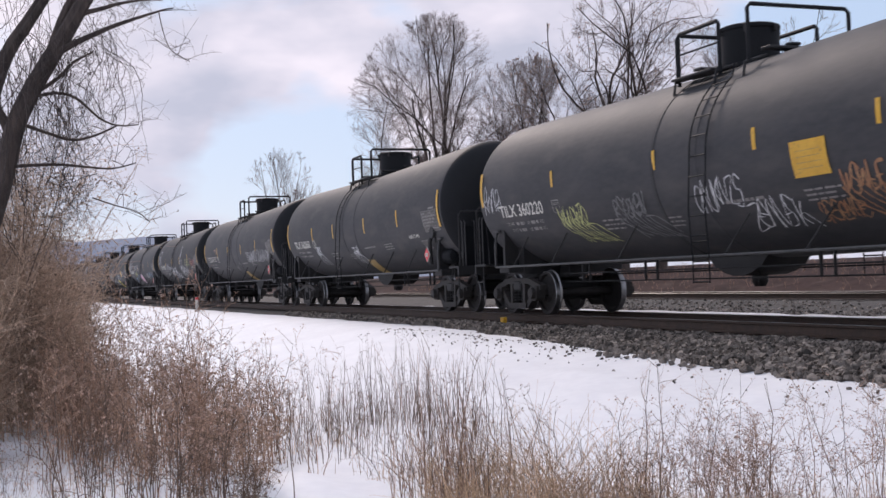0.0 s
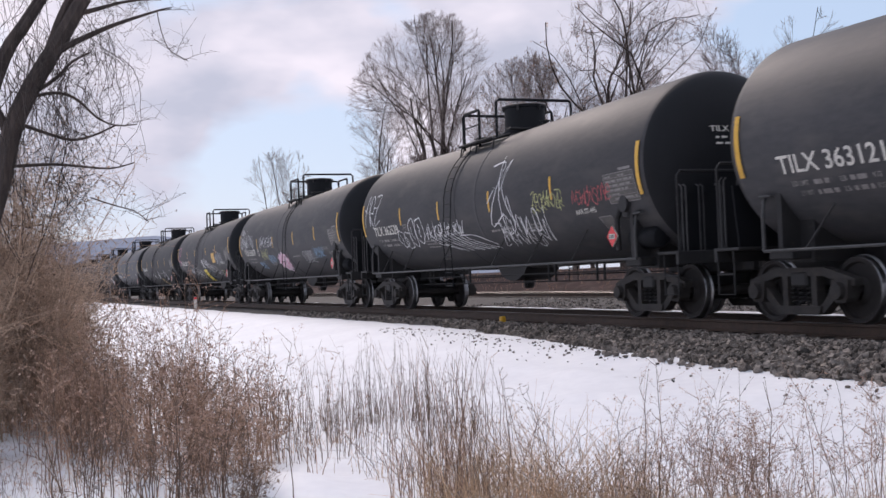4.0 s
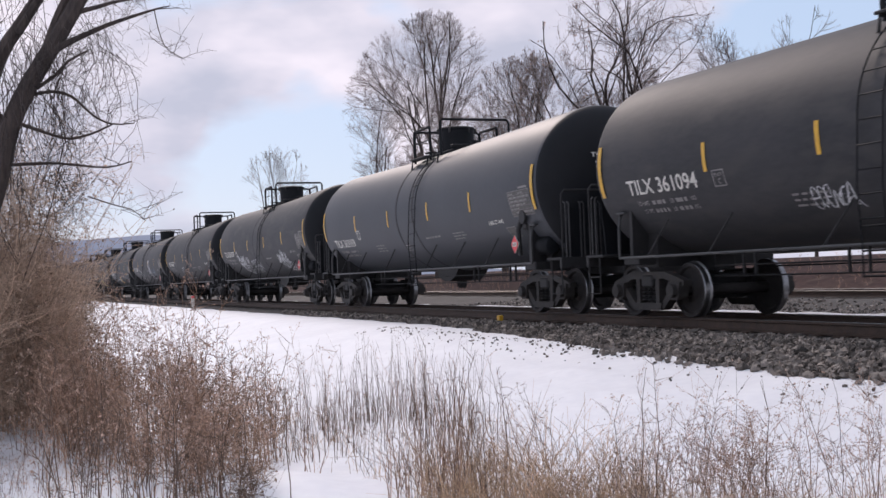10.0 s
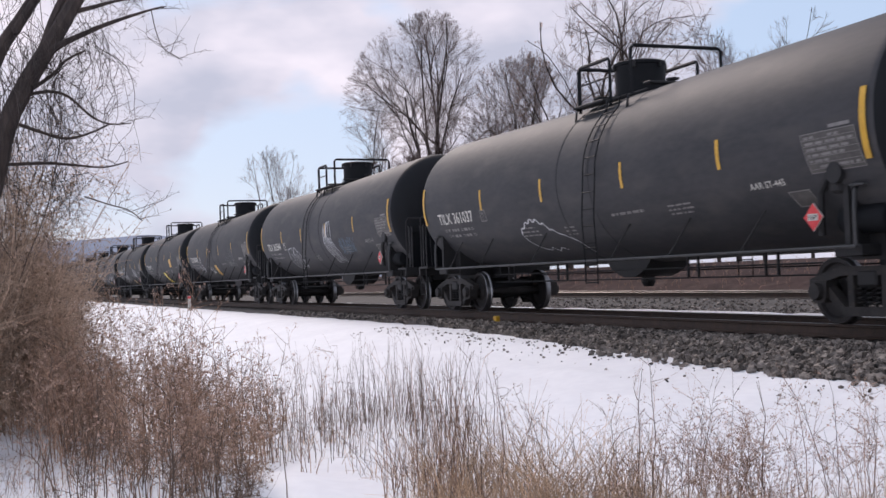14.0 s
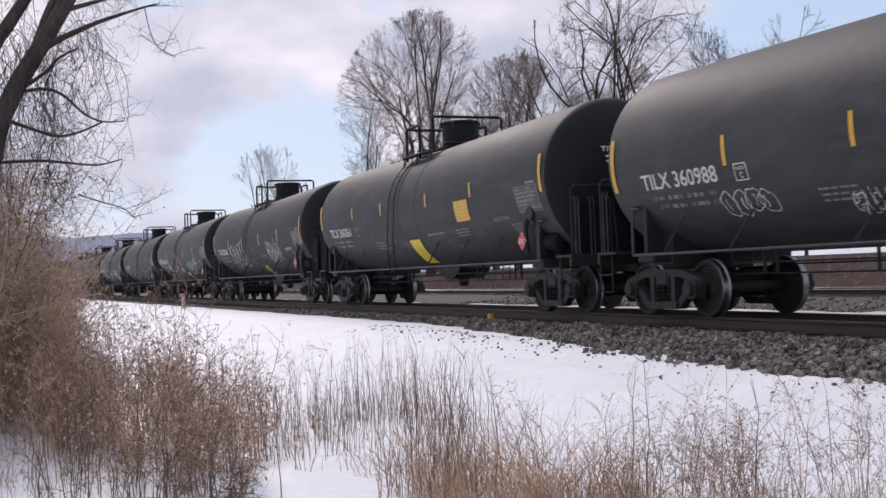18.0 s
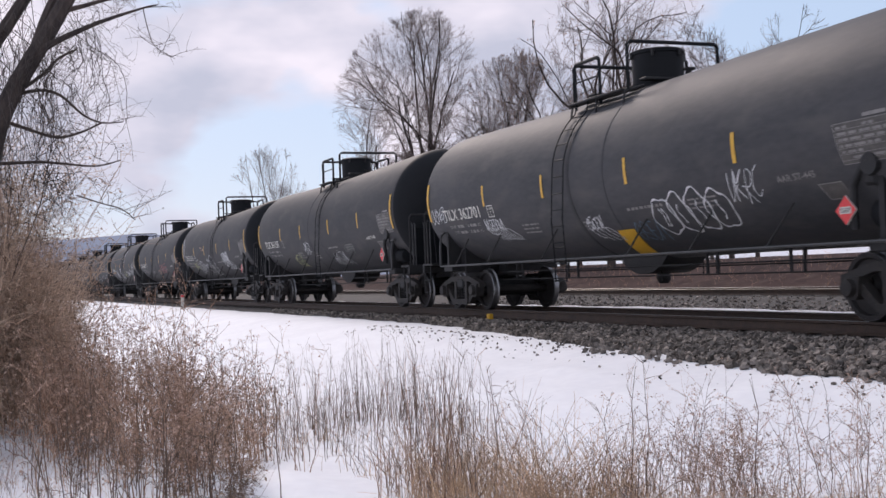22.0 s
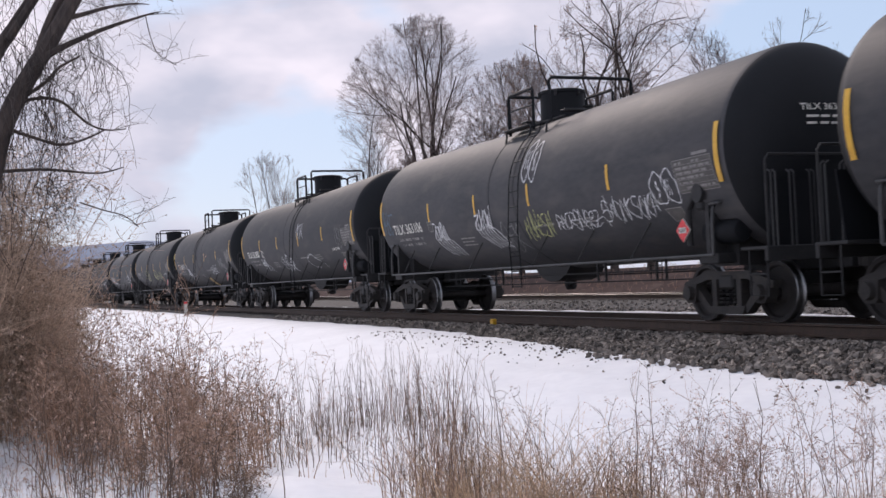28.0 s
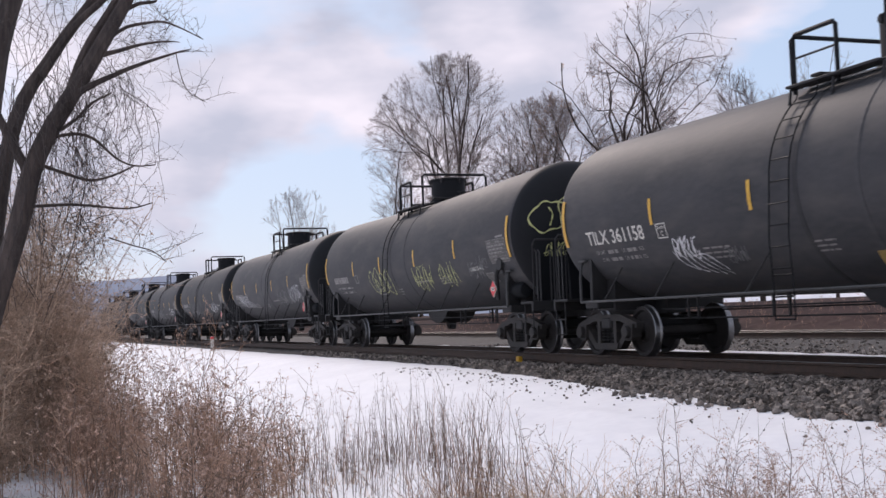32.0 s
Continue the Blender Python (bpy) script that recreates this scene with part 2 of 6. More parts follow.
# ---- mesh helpers ----
class Geo:
    """Collects vertices and faces for one mesh."""

    def __init__(self):
        self.v, self.f, self.slot, self.cur = [], [], [], 0

    def face(self, idx):
        self.f.append(tuple(idx))
        self.slot.append(self.cur)

    def box(self, c, s, m=None, bevel=0.0):
        b0 = len(self.v)
        h = [k / 2 for k in s]
        b = min(bevel, min(h) * 0.6)
        place = (lambda p: tuple(m @ Vector(p) + Vector(c))) if m else (lambda p: (p[0] + c[0], p[1] + c[1], p[2] + c[2]))
        if b <= 0:
            for z in (-1, 1):
                for y in (-1, 1):
                    for x in (-1, 1):
                        self.v.append(place((x * h[0], y * h[1], z * h[2])))
            for q in ((0, 2, 3, 1), (4, 5, 7, 6), (0, 1, 5, 4), (2, 6, 7, 3), (0, 4, 6, 2), (1, 3, 7, 5)):
                self.face(b0 + k for k in q)
            return self
        at = {}
        for x in (-1, 1):
            for y in (-1, 1):
                for z in (-1, 1):
                    for a in range(3):
                        p = [x * (h[0] - b), y * (h[1] - b), z * (h[2] - b)]
                        p[a] = (x, y, z)[a] * h[a]
                        at[x, y, z, a] = len(self.v)
                        self.v.append(place(p))
        for a in range(3):
            o1, o2 = [k for k in range(3) if k != a]
            for sgn in (-1, 1):
                ring = []
                for u, w in ((-1, -1), (1, -1), (1, 1), (-1, 1)):
                    k = [0, 0, 0]
                    k[a], k[o1], k[o2] = sgn, u, w
                    ring.append(at[(*k, a)])
                self.face(ring)
            for u in (-1, 1):
                for w in (-1, 1):
                    k1, k2 = [0, 0, 0], [0, 0, 0]
                    k1[a], k2[a] = -1, 1
                    k1[o1] = k2[o1] = u
                    k1[o2] = k2[o2] = w
                    self.face((at[(*k1, o1)], at[(*k2, o1)], at[(*k2, o2)], at[(*k1, o2)]))
        for x in (-1, 1):
            for y in (-1, 1):
                for z in (-1, 1):
                    self.face(at[x, y, z, a] for a in range(3))
        return self

    def tube(self, pts, r, n=6, caps=True):
        pts = [Vector(p) for p in pts]
        rs = r if isinstance(r, (list, tuple)) else [r] * len(pts)
        b0 = len(self.v)
        side = None
        for i, p in enumerate(pts):
            d = (pts[min(i + 1, len(pts) - 1)] - pts[max(i - 1, 0)]).normalized()
            if side is None:
                side = d.cross(Vector((0, 0, 1)) if abs(d.z) < 0.9 else Vector((1, 0, 0))).normalized()
            else:
                side = (side - d * side.dot(d)).normalized()
            up = d.cross(side)
            for k in range(n):
                a = 2 * math.pi * k / n
                self.v.append(tuple(p + (side * math.cos(a) + up * math.sin(a)) * rs[i]))
        for i in range(len(pts) - 1):
            for k in range(n):
                a, b = b0 + i * n + k, b0 + i * n + (k + 1) % n
                self.face((a, b, b + n, a + n))
        if caps:
            self.face(b0 + k for k in reversed(range(n)))
            e = b0 + (len(pts) - 1) * n
            self.face(e + k for k in range(n))
        return self

    def lathe(self, prof, n=32, axis="x", at=(0, 0, 0), lift=None, close=True):
        """Turns (along, radius) pairs about an axis; lift(along) raises a ring."""
        b0 = len(self.v)
        for u, r in prof:
            dz = lift(u) if lift else 0
            for k in range(n):
                a = 2 * math.pi * k / n
                c, s = r * math.cos(a), r * math.sin(a)
                p = {"x": (u, c, s + dz), "y": (c, u, s), "z": (c, s, u)}[axis]
                self.v.append((p[0] + at[0], p[1] + at[1], p[2] + at[2]))
        for i in range(len(prof) - 1):
            for k in range(n):
                a, b = b0 + i * n + k, b0 + i * n + (k + 1) % n
                self.face((a, b, b + n, a + n))
        if close:
            self.face(b0 + k for k in range(n))
            e = b0 + (len(prof) - 1) * n
            self.face(e + k for k in range(n))
        return self

    def prism(self, poly, y0, y1):
        """A polygon of (x, z) pairs, pulled from y0 to y1."""
        b0, n = len(self.v), len(poly)
        for y in (y0, y1):
            for x, z in poly:
                self.v.append((x, y, z))
        self.face(b0 + k for k in range(n))
        self.face(b0 + n + k for k in reversed(range(n)))
        for k in range(n):
            j = (k + 1) % n
            self.face((b0 + k, b0 + n + k, b0 + n + j, b0 + j))
        return self

    def mesh(self, name, mats, smooth=False):
        me = bpy.data.meshes.new(name)
        me.from_pydata(self.v, [], self.f)
        for m in (mats if isinstance(mats, (list, tuple)) else [mats]):
            me.materials.append(m)
        if any(self.slot):
            me.polygons.foreach_set("material_index", self.slot)
        bm = bmesh.new()
        bm.from_mesh(me)
        bmesh.ops.recalc_face_normals(bm, faces=bm.faces)
        bm.to_mesh(me)
        bm.free()
        if smooth:
            me.shade_smooth()
            me.set_sharp_from_angle(angle=radians(38))
        me.update()
        return me


def part(name, g, mats, parent=None, label="", smooth=False, at=None):
    ob = new(name, g.mesh(name, mats, smooth) if isinstance(g, Geo) else g)
    if parent:
        ob.parent = parent
    if at is not None:
        ob.matrix_basis = at
    if label:
        ob["label"] = label
    return ob


def thing(name, label, category, group="", at=None, kind=""):
    ob = new(name)
    if at is not None:
        ob.matrix_basis = at
    return tagged(ob, label, category, group, kind)


def stalk_mesh(name, pts, rad, mat, sides=3):
    """Many thin tapered stems at once: pts is stems x points x 3, rad is stems x points."""
    pts, rad = np.asarray(pts, float), np.asarray(rad, float)
    n, k, _ = pts.shape
    d = np.gradient(pts, axis=1)
    d /= np.linalg.norm(d, axis=2, keepdims=True) + 1e-9
    ref = np.where(np.abs(d[..., 2:3]) < 0.9, np.array([0, 0, 1.0]), np.array([1.0, 0, 0]))
    s = np.cross(d, ref)
    s /= np.linalg.norm(s, axis=2, keepdims=True) + 1e-9
    u = np.cross(d, s)
    ring = [pts + rad[..., None] * (s * math.cos(a) + u * math.sin(a)) for a in (2 * math.pi * j / sides for j in range(sides))]
    v = np.stack(ring, 2).reshape(-1, 3)
    base = (np.arange(n)[:, None, None] * k + np.arange(k - 1)[None, :, None]) * sides
    j = np.arange(sides)[None, None, :]
    a, b = base + j, base + (j + 1) % sides
    f = np.stack([a, b, b + sides, a + sides], -1).reshape(-1, 4)
    me = bpy.data.meshes.new(name)
    me.vertices.add(len(v))
    me.vertices.foreach_set("co", v.ravel())
    me.loops.add(f.size)
    me.loops.foreach_set("vertex_index", f.ravel().astype(np.int32))
    me.polygons.add(len(f))
    me.polygons.foreach_set("loop_start", np.arange(0, f.size, 4, dtype=np.int32))
    me.materials.append(mat)
    me.update(calc_edges=True)
    me.validate()
    return me

# ---- ground, tracks ----
TRACK_Y = 11.55          # centre line of the near track
TRACK2_Y = 23.3


def fbm(x, y, s, o=0.0):
    return noise.noise((x * s + o, y * s - o, o)) + 0.5 * noise.noise((x * s * 2.1 + o, y * s * 2.1, o + 7))


def ground_z(x, y):
    """Height of the ground: a gentle bank up to the line, level between the tracks, a low rise beyond."""
    keys = ((-400, -1.1), (-40, -0.95), (2.5, -0.92), (5.0, -0.80), (7.0, -0.60), (8.5, -0.425), (9.9, -0.43), (13.6, -0.44), (15.5, -0.55), (20.5, -0.55), (22.0, -0.45),
            (26.2, -0.45), (30.0, 0.46), (36.0, 1.09), (90.0, 1.18), (200, 1.2), (1500, 2.0))
    z = keys[-1][1]
    for (y0, z0), (y1, z1) in zip(keys, keys[1:]):
        if y0 <= y < y1:
            z = z0 + (z1 - z0) * (y - y0) / (y1 - y0)
            break
    if 6.5 < y < 10:
        z += 0.12 * min(1, max(0, (-x - 12) / 12)) * min(1, (y - 6.5) / 1.5)
    mound = (x + 9.55) ** 2 / 0.5 + (y - 2.35) ** 2 / 0.16
    z += 0.16 * math.exp(-mound)
    amp = 0.02 if y > 9.9 else 0.06 - 0.035 * min(1, max(0, y - 7.6))
    return z + amp * fbm(x, y, 0.45, 3.1) + (0.04 * fbm(x, y, 1.7, 9.0) if y < 8.2 else 0.012 * fbm(x, y, 1.7, 9.0))


def sheet(name, xs, ys, zf, mat, slot=None):
    v = [(x, y, zf(x, y)) for y in ys for x in xs]
    w = len(xs)
    f = [(j * w + i, j * w + i + 1, (j + 1) * w + i + 1, (j + 1) * w + i) for j in range(len(ys) - 1) for i in range(w - 1)]
    me = bpy.data.meshes.new(name)
    me.from_pydata(v, [], f)
    for m in (mat if isinstance(mat, (list, tuple)) else [mat]):
        me.materials.append(m)
    if slot:
        me.polygons.foreach_set("material_index", [slot(j) for j in range(len(ys) - 1) for i in range(w - 1)])
    me.shade_smooth()
    return new(name, me)


def spaced(*runs):
    out = []
    for a, b, n in runs:
        out += [a + (b - a) * i / n for i in range(n)]
    return out + [runs[-1][1]]


gx = spaced((-1500, -120, 12), (-120, -40, 50), (-40, 0, 130), (0, 40, 16), (40, 800, 8))
gy = spaced((-400, -10, 8), (-10, 1, 14), (1, 10, 56), (10, 30, 40), (30, 100, 20), (100, 1500, 8))
ground = sheet("ground", gx, gy, ground_z, [M_SNOW, M_EARTH], lambda j: 1 if 9.9 < gy[j] < 400 else 0)
tagged(ground, "snow-covered bank and brown winter earth beside the railway", "ground", kind="structure")


def ballast_z(x, y):
    """The stone bed: flat under the ties, falling away on both shoulders."""
    e = 0.035 * fbm(x, y, 2.3, 1.0) + 0.02 * fbm(x, y, 6.0, 4.0)
    best = -9
    for c in (TRACK_Y, TRACK2_Y):
        d = abs(y - c)
        best = max(best, -0.21 if d < 1.75 else -0.21 - (d - 1.75) * 0.15 - max(0, d - 3.2) * 0.4)
    # the snow lies over the near shoulder up to this line
    edge = 8.52 + 0.085 * min(16, max(0, -x - 11)) + 0.16 * fbm(x, 0, 0.8, 6.0) + 0.10 * fbm(x, y, 2.6, 8.0)
    return max(best, -0.40 if 12 < y < 23 else -9) + e - 0.8 * max(0, min(0.6, edge - y))


ballast = sheet("ballast_bed", spaced((-240, -60, 90), (-60, -2, 240), (-2, 40, 20)), spaced((7.4, 10.4, 30), (10.4, 27.2, 44)), ballast_z, M_BALLAST)
tagged(ballast, "grey crushed stone ballast bed under both tracks", "ballast", kind="structure")


def snow_strip_z(x, y):
    mid = 13.15 + 0.10 * fbm(x, 0, 0.35, 5.0)
    tall = 0.205 + 0.035 * fbm(x, 0, 0.8, 2.0) - 0.05 * min(1, max(0, (-x - 22) / 14))
    return -0.20 + tall * max(0, 1 - abs(y - mid) / 0.34) - 0.3 * max(0, abs(y - mid) - 0.3) + 0.02 * fbm(x, y, 1.2, 2)


strip = sheet("snow_strip", spaced((-150, -60, 60), (-60, 10, 140)), spaced((12.75, 14.05, 11)), snow_strip_z, M_SNOW)
tagged(strip, "thin ridge of old snow along the far ties", "snow", kind="structure")


def rail_profile():
    return [(-0.07, -0.18), (0.07, -0.18), (0.07, -0.168), (0.012, -0.15), (0.010, -0.048), (0.036, -0.036), (0.036, -0.006), (0.026, 0.0), (-0.026, 0.0), (-0.036, -0.006),
            (-0.036, -0.036), (-0.010, -0.048), (-0.012, -0.15), (-0.07, -0.168)]


def rail_mesh(x0, x1):
    g, prof = Geo(), rail_profile()
    n = len(prof)
    for x in (x0, x1):
        for y, z in prof:
            g.v.append((x, y, z))
    for k in range(n):
        g.cur = 1 if prof[k][1] > -0.01 and prof[(k + 1) % n][1] > -0.01 else 0
        g.face((k, (k + 1) % n, n + (k + 1) % n, n + k))
    return g.mesh("rail", [M_RAIL, M_RAILTOP])


def build_tracks():
    rail_me = rail_mesh(-420, 120)
    tie = Geo().box((0, 0, 0), (0.225, 2.59, 0.17), bevel=0.015).mesh("tie", M_TIE)
    plate = Geo().box((0, 0, 0), (0.19, 0.34, 0.02)).mesh("tie_plate", M_RAIL)
    for c, label in ((TRACK_Y, "railway track with worn rails on dark wooden ties"), (TRACK2_Y, "second railway track with rusty rails beyond the train")):
        tr = thing("railway_track", label, "railway track", "railway tracks", pose(0, c, 0), "structure")
        for y in (-0.753, 0.753):
            part("rail", rail_me, None, tr, at=pose(0, y, 0))
        rng = random.Random(int(c))
        near = c == TRACK_Y
        x = -70.0
        while x < -1:
            if near or x > -60:
                part("tie", tie, None, tr, at=pose(x, rng.uniform(-0.04, 0.04), -0.277 + rng.uniform(-0.008, 0.006), 0, 0, rng.uniform(-0.8, 0.8)))
            if near and x > -45:
                part("tie_plate", plate, None, tr, at=pose(x, -0.753, -0.190))
            x += 0.535
        g = Geo()
        x = -70.5
        while x > -190:
            g.box((x, 0, -0.277), (0.225, 2.59, 0.17))
            x -= 0.535
        far = part("distant_ties", g, M_TIE, tr)
        far["kind"] = "stuff"


build_tracks()


# ---- loose ballast stones ----
def rock_verts(rs, n):
    """n angular stones: knocked-about, turned blocks."""
    base = np.array([(x, y, z) for z in (-1, 1) for y in (-1, 1) for x in (-1, 1)], float) * 0.72
    faces = np.array([(0, 2, 3), (0, 3, 1), (4, 5, 7), (4, 7, 6), (0, 1, 5), (0, 5, 4), (2, 6, 7), (2, 7, 3), (0, 4, 6), (0, 6, 2), (1, 3, 7), (1, 7, 5)])
    v = base[None] * rs.uniform(0.45, 1.35, (n, 8, 3)) * rs.uniform(0.55, 1.35, (n, 1, 3))
    q = rs.normal(0, 1, (n, 4))
    q /= np.linalg.norm(q, axis=1, keepdims=True)
    w, a = q[:, None, :1], q[:, None, 1:]
    t = 2 * np.cross(np.broadcast_to(a, v.shape), v)
    return v + w * t + np.cross(np.broadcast_to(a, v.shape), t), faces


def stones():
    rs = np.random.RandomState(5)
    n = 26000
    x = np.where(rs.rand(n) < 0.6, rs.uniform(-19, -6.5, n), rs.uniform(-42, -16, n))
    y = 8.15 + (10.35 - 8.15) * rs.rand(n) ** 0.75
    z = np.array([max(ballast_z(a, b), ground_z(a, b) - 0.008) for a, b in zip(x, y)])
    keep = np.array([ballast_z(a, b) > ground_z(a, b) - 0.03 + 0.05 * rs.rand() for a, b in zip(x, y)])
    x, y, z = x[keep], y[keep], z[keep]
    # a scatter of dark stones thrown out on the snow
    m = 420
    xs, ys = rs.uniform(-26, -6.5, m), 8.9 - np.abs(rs.normal(0, 0.55, m))
    zs = np.array([ground_z(a, b) for a, b in zip(xs, ys)])
    x, y, z = np.r_[x, xs], np.r_[y, ys], np.r_[z, zs]
    # coarse stones between the two tracks, seen under the train
    w = 7000
    xw, yw = rs.uniform(-46, -9, w), rs.uniform(13.9, 21.6, w)
    zw = np.array([ballast_z(a, b) for a, b in zip(xw, yw)])
    x, y, z = np.r_[xw, x], np.r_[yw, y], np.r_[zw, z]
    n = len(x)
    v, f = rock_verts(rs, n)
    size = 0.014 + 0.034 * rs.rand(n) ** 1.6
    size[:w] *= 1.25
    size[-m:] *= 0.62
    v = v * size[:, None, None] + np.stack([x, y, z + 0.3 * size], 1)[:, None, :]
    faces = (f[None] + (np.arange(n) * 8)[:, None, None]).reshape(-1, 3)
    me = bpy.data.meshes.new("loose_ballast")
    me.from_pydata(v.reshape(-1, 3).tolist(), [], faces.tolist())
    me.materials.append(M_STONES)
    part("loose_ballast", me, None, ballast, "angular grey crushed stones")["kind"] = "stuff"
    shapes = []
    for k in range(8):
        v, f = rock_verts(rs, 1)
        me = bpy.data.meshes.new("stone")
        me.from_pydata((v[0] * 0.05).tolist(), [], f.tolist())
        me.materials.append(M_STONE)
        shapes.append(me)
    for k in range(280):
        a, b = rs.uniform(-15.5, -8.2), rs.uniform(8.35, 9.5)
        part("stone", shapes[k % 8], None, ballast, at=pose(a, b, max(ballast_z(a, b), ground_z(a, b)) + 0.02, *rs.uniform(0, 360, 3)))


stones()


def markers():
    m = thing("marker_post", "short pale marker post with a red band beside the line", "marker post", at=pose(-58.0, 9.25, ground_z(-58.0, 9.25)))
    part("post", Geo().box((0, 0, 0.30), (0.14, 0.14, 0.75), bevel=0.02), M_WHITE, m)
    part("band", Geo().box((0, 0, 0.60), (0.15, 0.15, 0.12), bevel=0.01), M_RED, m)
    y = thing("tie_marker", "small yellow paint block on a tie end", "marker", at=pose(-23.3, 10.35, -0.19))
    part("block", Geo().box((0, 0, 0.06), (0.16, 0.10, 0.14), bevel=0.015), M_YELLOW, y)


markers()

GLYPHS = {}


def text_geo(g, body, x, s, width, height, lift, place):
    """Lettering in the built-in font, fitted to a width and height and laid through place()."""
    if body not in GLYPHS:
        cu = bpy.data.curves.new("lettering", "FONT")
        cu.body, cu.resolution_u, cu.offset = body, 3, 0.014
        ob = bpy.data.objects.new("lettering", cu)
        scene.collection.objects.link(ob)
        dg = bpy.context.evaluated_depsgraph_get()
        me = bpy.data.meshes.new_from_object(ob.evaluated_get(dg))
        co = np.empty(len(me.vertices) * 3)
        me.vertices.foreach_get("co", co)
        co = co.reshape(-1, 3)
        co[:, :2] = (co[:, :2] - co[:, :2].min(0)) / (co[:, :2].max(0) - co[:, :2].min(0))
        GLYPHS[body] = (co, [tuple(p.vertices) for p in me.polygons])
        bpy.data.objects.remove(ob)
        bpy.data.meshes.remove(me)
    co, faces = GLYPHS[body]
    b0 = len(g.v)
    g.v += [place(x + width * u, s + height * v, lift) for u, v, _ in co]
    for f in faces:
        g.face(b0 + k for k in f)


# ---- tank cars ----
CAR_LEN = 18.1
TANK_R, TANK_Z, TANK_HALF, SLOPE = 1.565, 2.52, 7.70, 0.0115
TRUCK_X, AXLE_X, WHEEL_R = 7.05, 0.889, 0.457


def tank_lift(x):
    """The two halves of the tank slope down to the outlet in the middle."""
    return SLOPE * min(abs(x), TANK_HALF)


def on_tank(x, s, lift=0.0, side=-1):
    """A point on the tank's side: s metres of arc above its widest line."""
    a = s / TANK_R
    r = TANK_R + lift
    return (x, side * r * math.cos(a), TANK_Z + tank_lift(x) + r * math.sin(a))


def patch(g, x0, x1, s0, s1, lift=0.006, lean=0.0, side=-1, nx=1):
    """A painted or stuck-on rectangle that follows the tank's curve."""
    ns = max(1, int(abs(s1 - s0) / 0.12))
    b0 = len(g.v)
    for i in range(ns + 1):
        s = s0 + (s1 - s0) * i / ns
        for k in range(nx + 1):
            x = x0 + (x1 - x0) * k / nx + lean * (s - s0)
            g.v.append(on_tank(x, s, lift, side))
    for i in range(ns):
        for k in range(nx):
            a = b0 + i * (nx + 1) + k
            g.face((a, a + 1, a + nx + 2, a + nx + 1))


def head_profile():
    prof = []
    for i in range(11):
        a = math.pi / 2 * i / 10
        prof.append((TANK_HALF + 0.74 * math.sin(a), max(0.02, TANK_R * math.cos(a) ** 0.92 if i < 10 else 0.02)))
    return prof


def truck_parts(tr):
    for sgn in (-1, 1):
        y0, y1 = (sgn * 0.93, sgn * 1.08)
        g = Geo()
        g.prism([(-1.12, 0.62), (-0.98, 0.66), (-0.52, 0.78), (0.52, 0.78), (0.98, 0.66), (1.12, 0.62), (1.12, 0.52), (0.98, 0.53), (0.5, 0.66), (-0.5, 0.66), (-0.98, 0.53), (-1.12, 0.52)], y0, y1)
        g.prism([(-0.98, 0.55), (-0.80, 0.58), (-0.42, 0.24), (-0.48, 0.14)], y0, y1)
        g.prism([(0.98, 0.55), (0.80, 0.58), (0.42, 0.24), (0.48, 0.14)], y0, y1)
        g.prism([(-0.48, 0.25), (0.48, 0.25), (0.42, 0.13), (-0.42, 0.13)], y0 - sgn * 0.03, y1 + sgn * 0.03)
        for x in (-0.31, 0.31):
            g.prism([(x - 0.055, 0.25), (x + 0.055, 0.25), (x + 0.055, 0.67), (x - 0.055, 0.67)], y0, y1)
        for x in (-AXLE_X, AXLE_X):
            g.prism([(x - 0.17, 0.60), (x + 0.17, 0.60), (x + 0.14, 0.36), (x + 0.09, 0.30), (x - 0.09, 0.30), (x - 0.14, 0.36)], y0, y1 + sgn * 0.05)
        part("side_frame", g, M_TRUCK, tr, "dusty cast-steel side frame")
        for x in (-AXLE_X, AXLE_X):
            b = Geo()
            b.lathe([(y1 + sgn * 0.05, 0.12), (y1 + sgn * 0.13, 0.11), (y1 + sgn * 0.135, 0.05)], 12, "y", (x, 0, WHEEL_R))
            part("bearing_cap", b, M_TRUCK, tr)
        sp = Geo()
        for x in (-0.17, 0.0, 0.17):
            pts = [(x + 0.065 * math.cos(k * 1.05), sgn * 1.0 + 0.065 * math.sin(k * 1.05), 0.26 + 0.0105 * k) for k in range(26)]
            sp.tube(pts, 0.014, 4)
        part("spring_set", sp, M_FRAME, tr)
    bo = Geo().box((0, 0, 0.62), (0.36, 2.2, 0.22), bevel=0.03)
    bo.box((0, 0, 0.80), (0.5, 0.5, 0.16), bevel=0.03)
    part("bolster", bo, M_FRAME, tr)
    br = Geo()
    for x in (-0.36, 0.36):
        br.box((x, 0, 0.36), (0.09, 1.75, 0.14), bevel=0.01)
        for y in (-0.72, 0.72):
            br.box((x * 1.12, y, 0.42), (0.06, 0.10, 0.34), bevel=0.01)
    part("brake_beam", br, M_FRAME, tr)


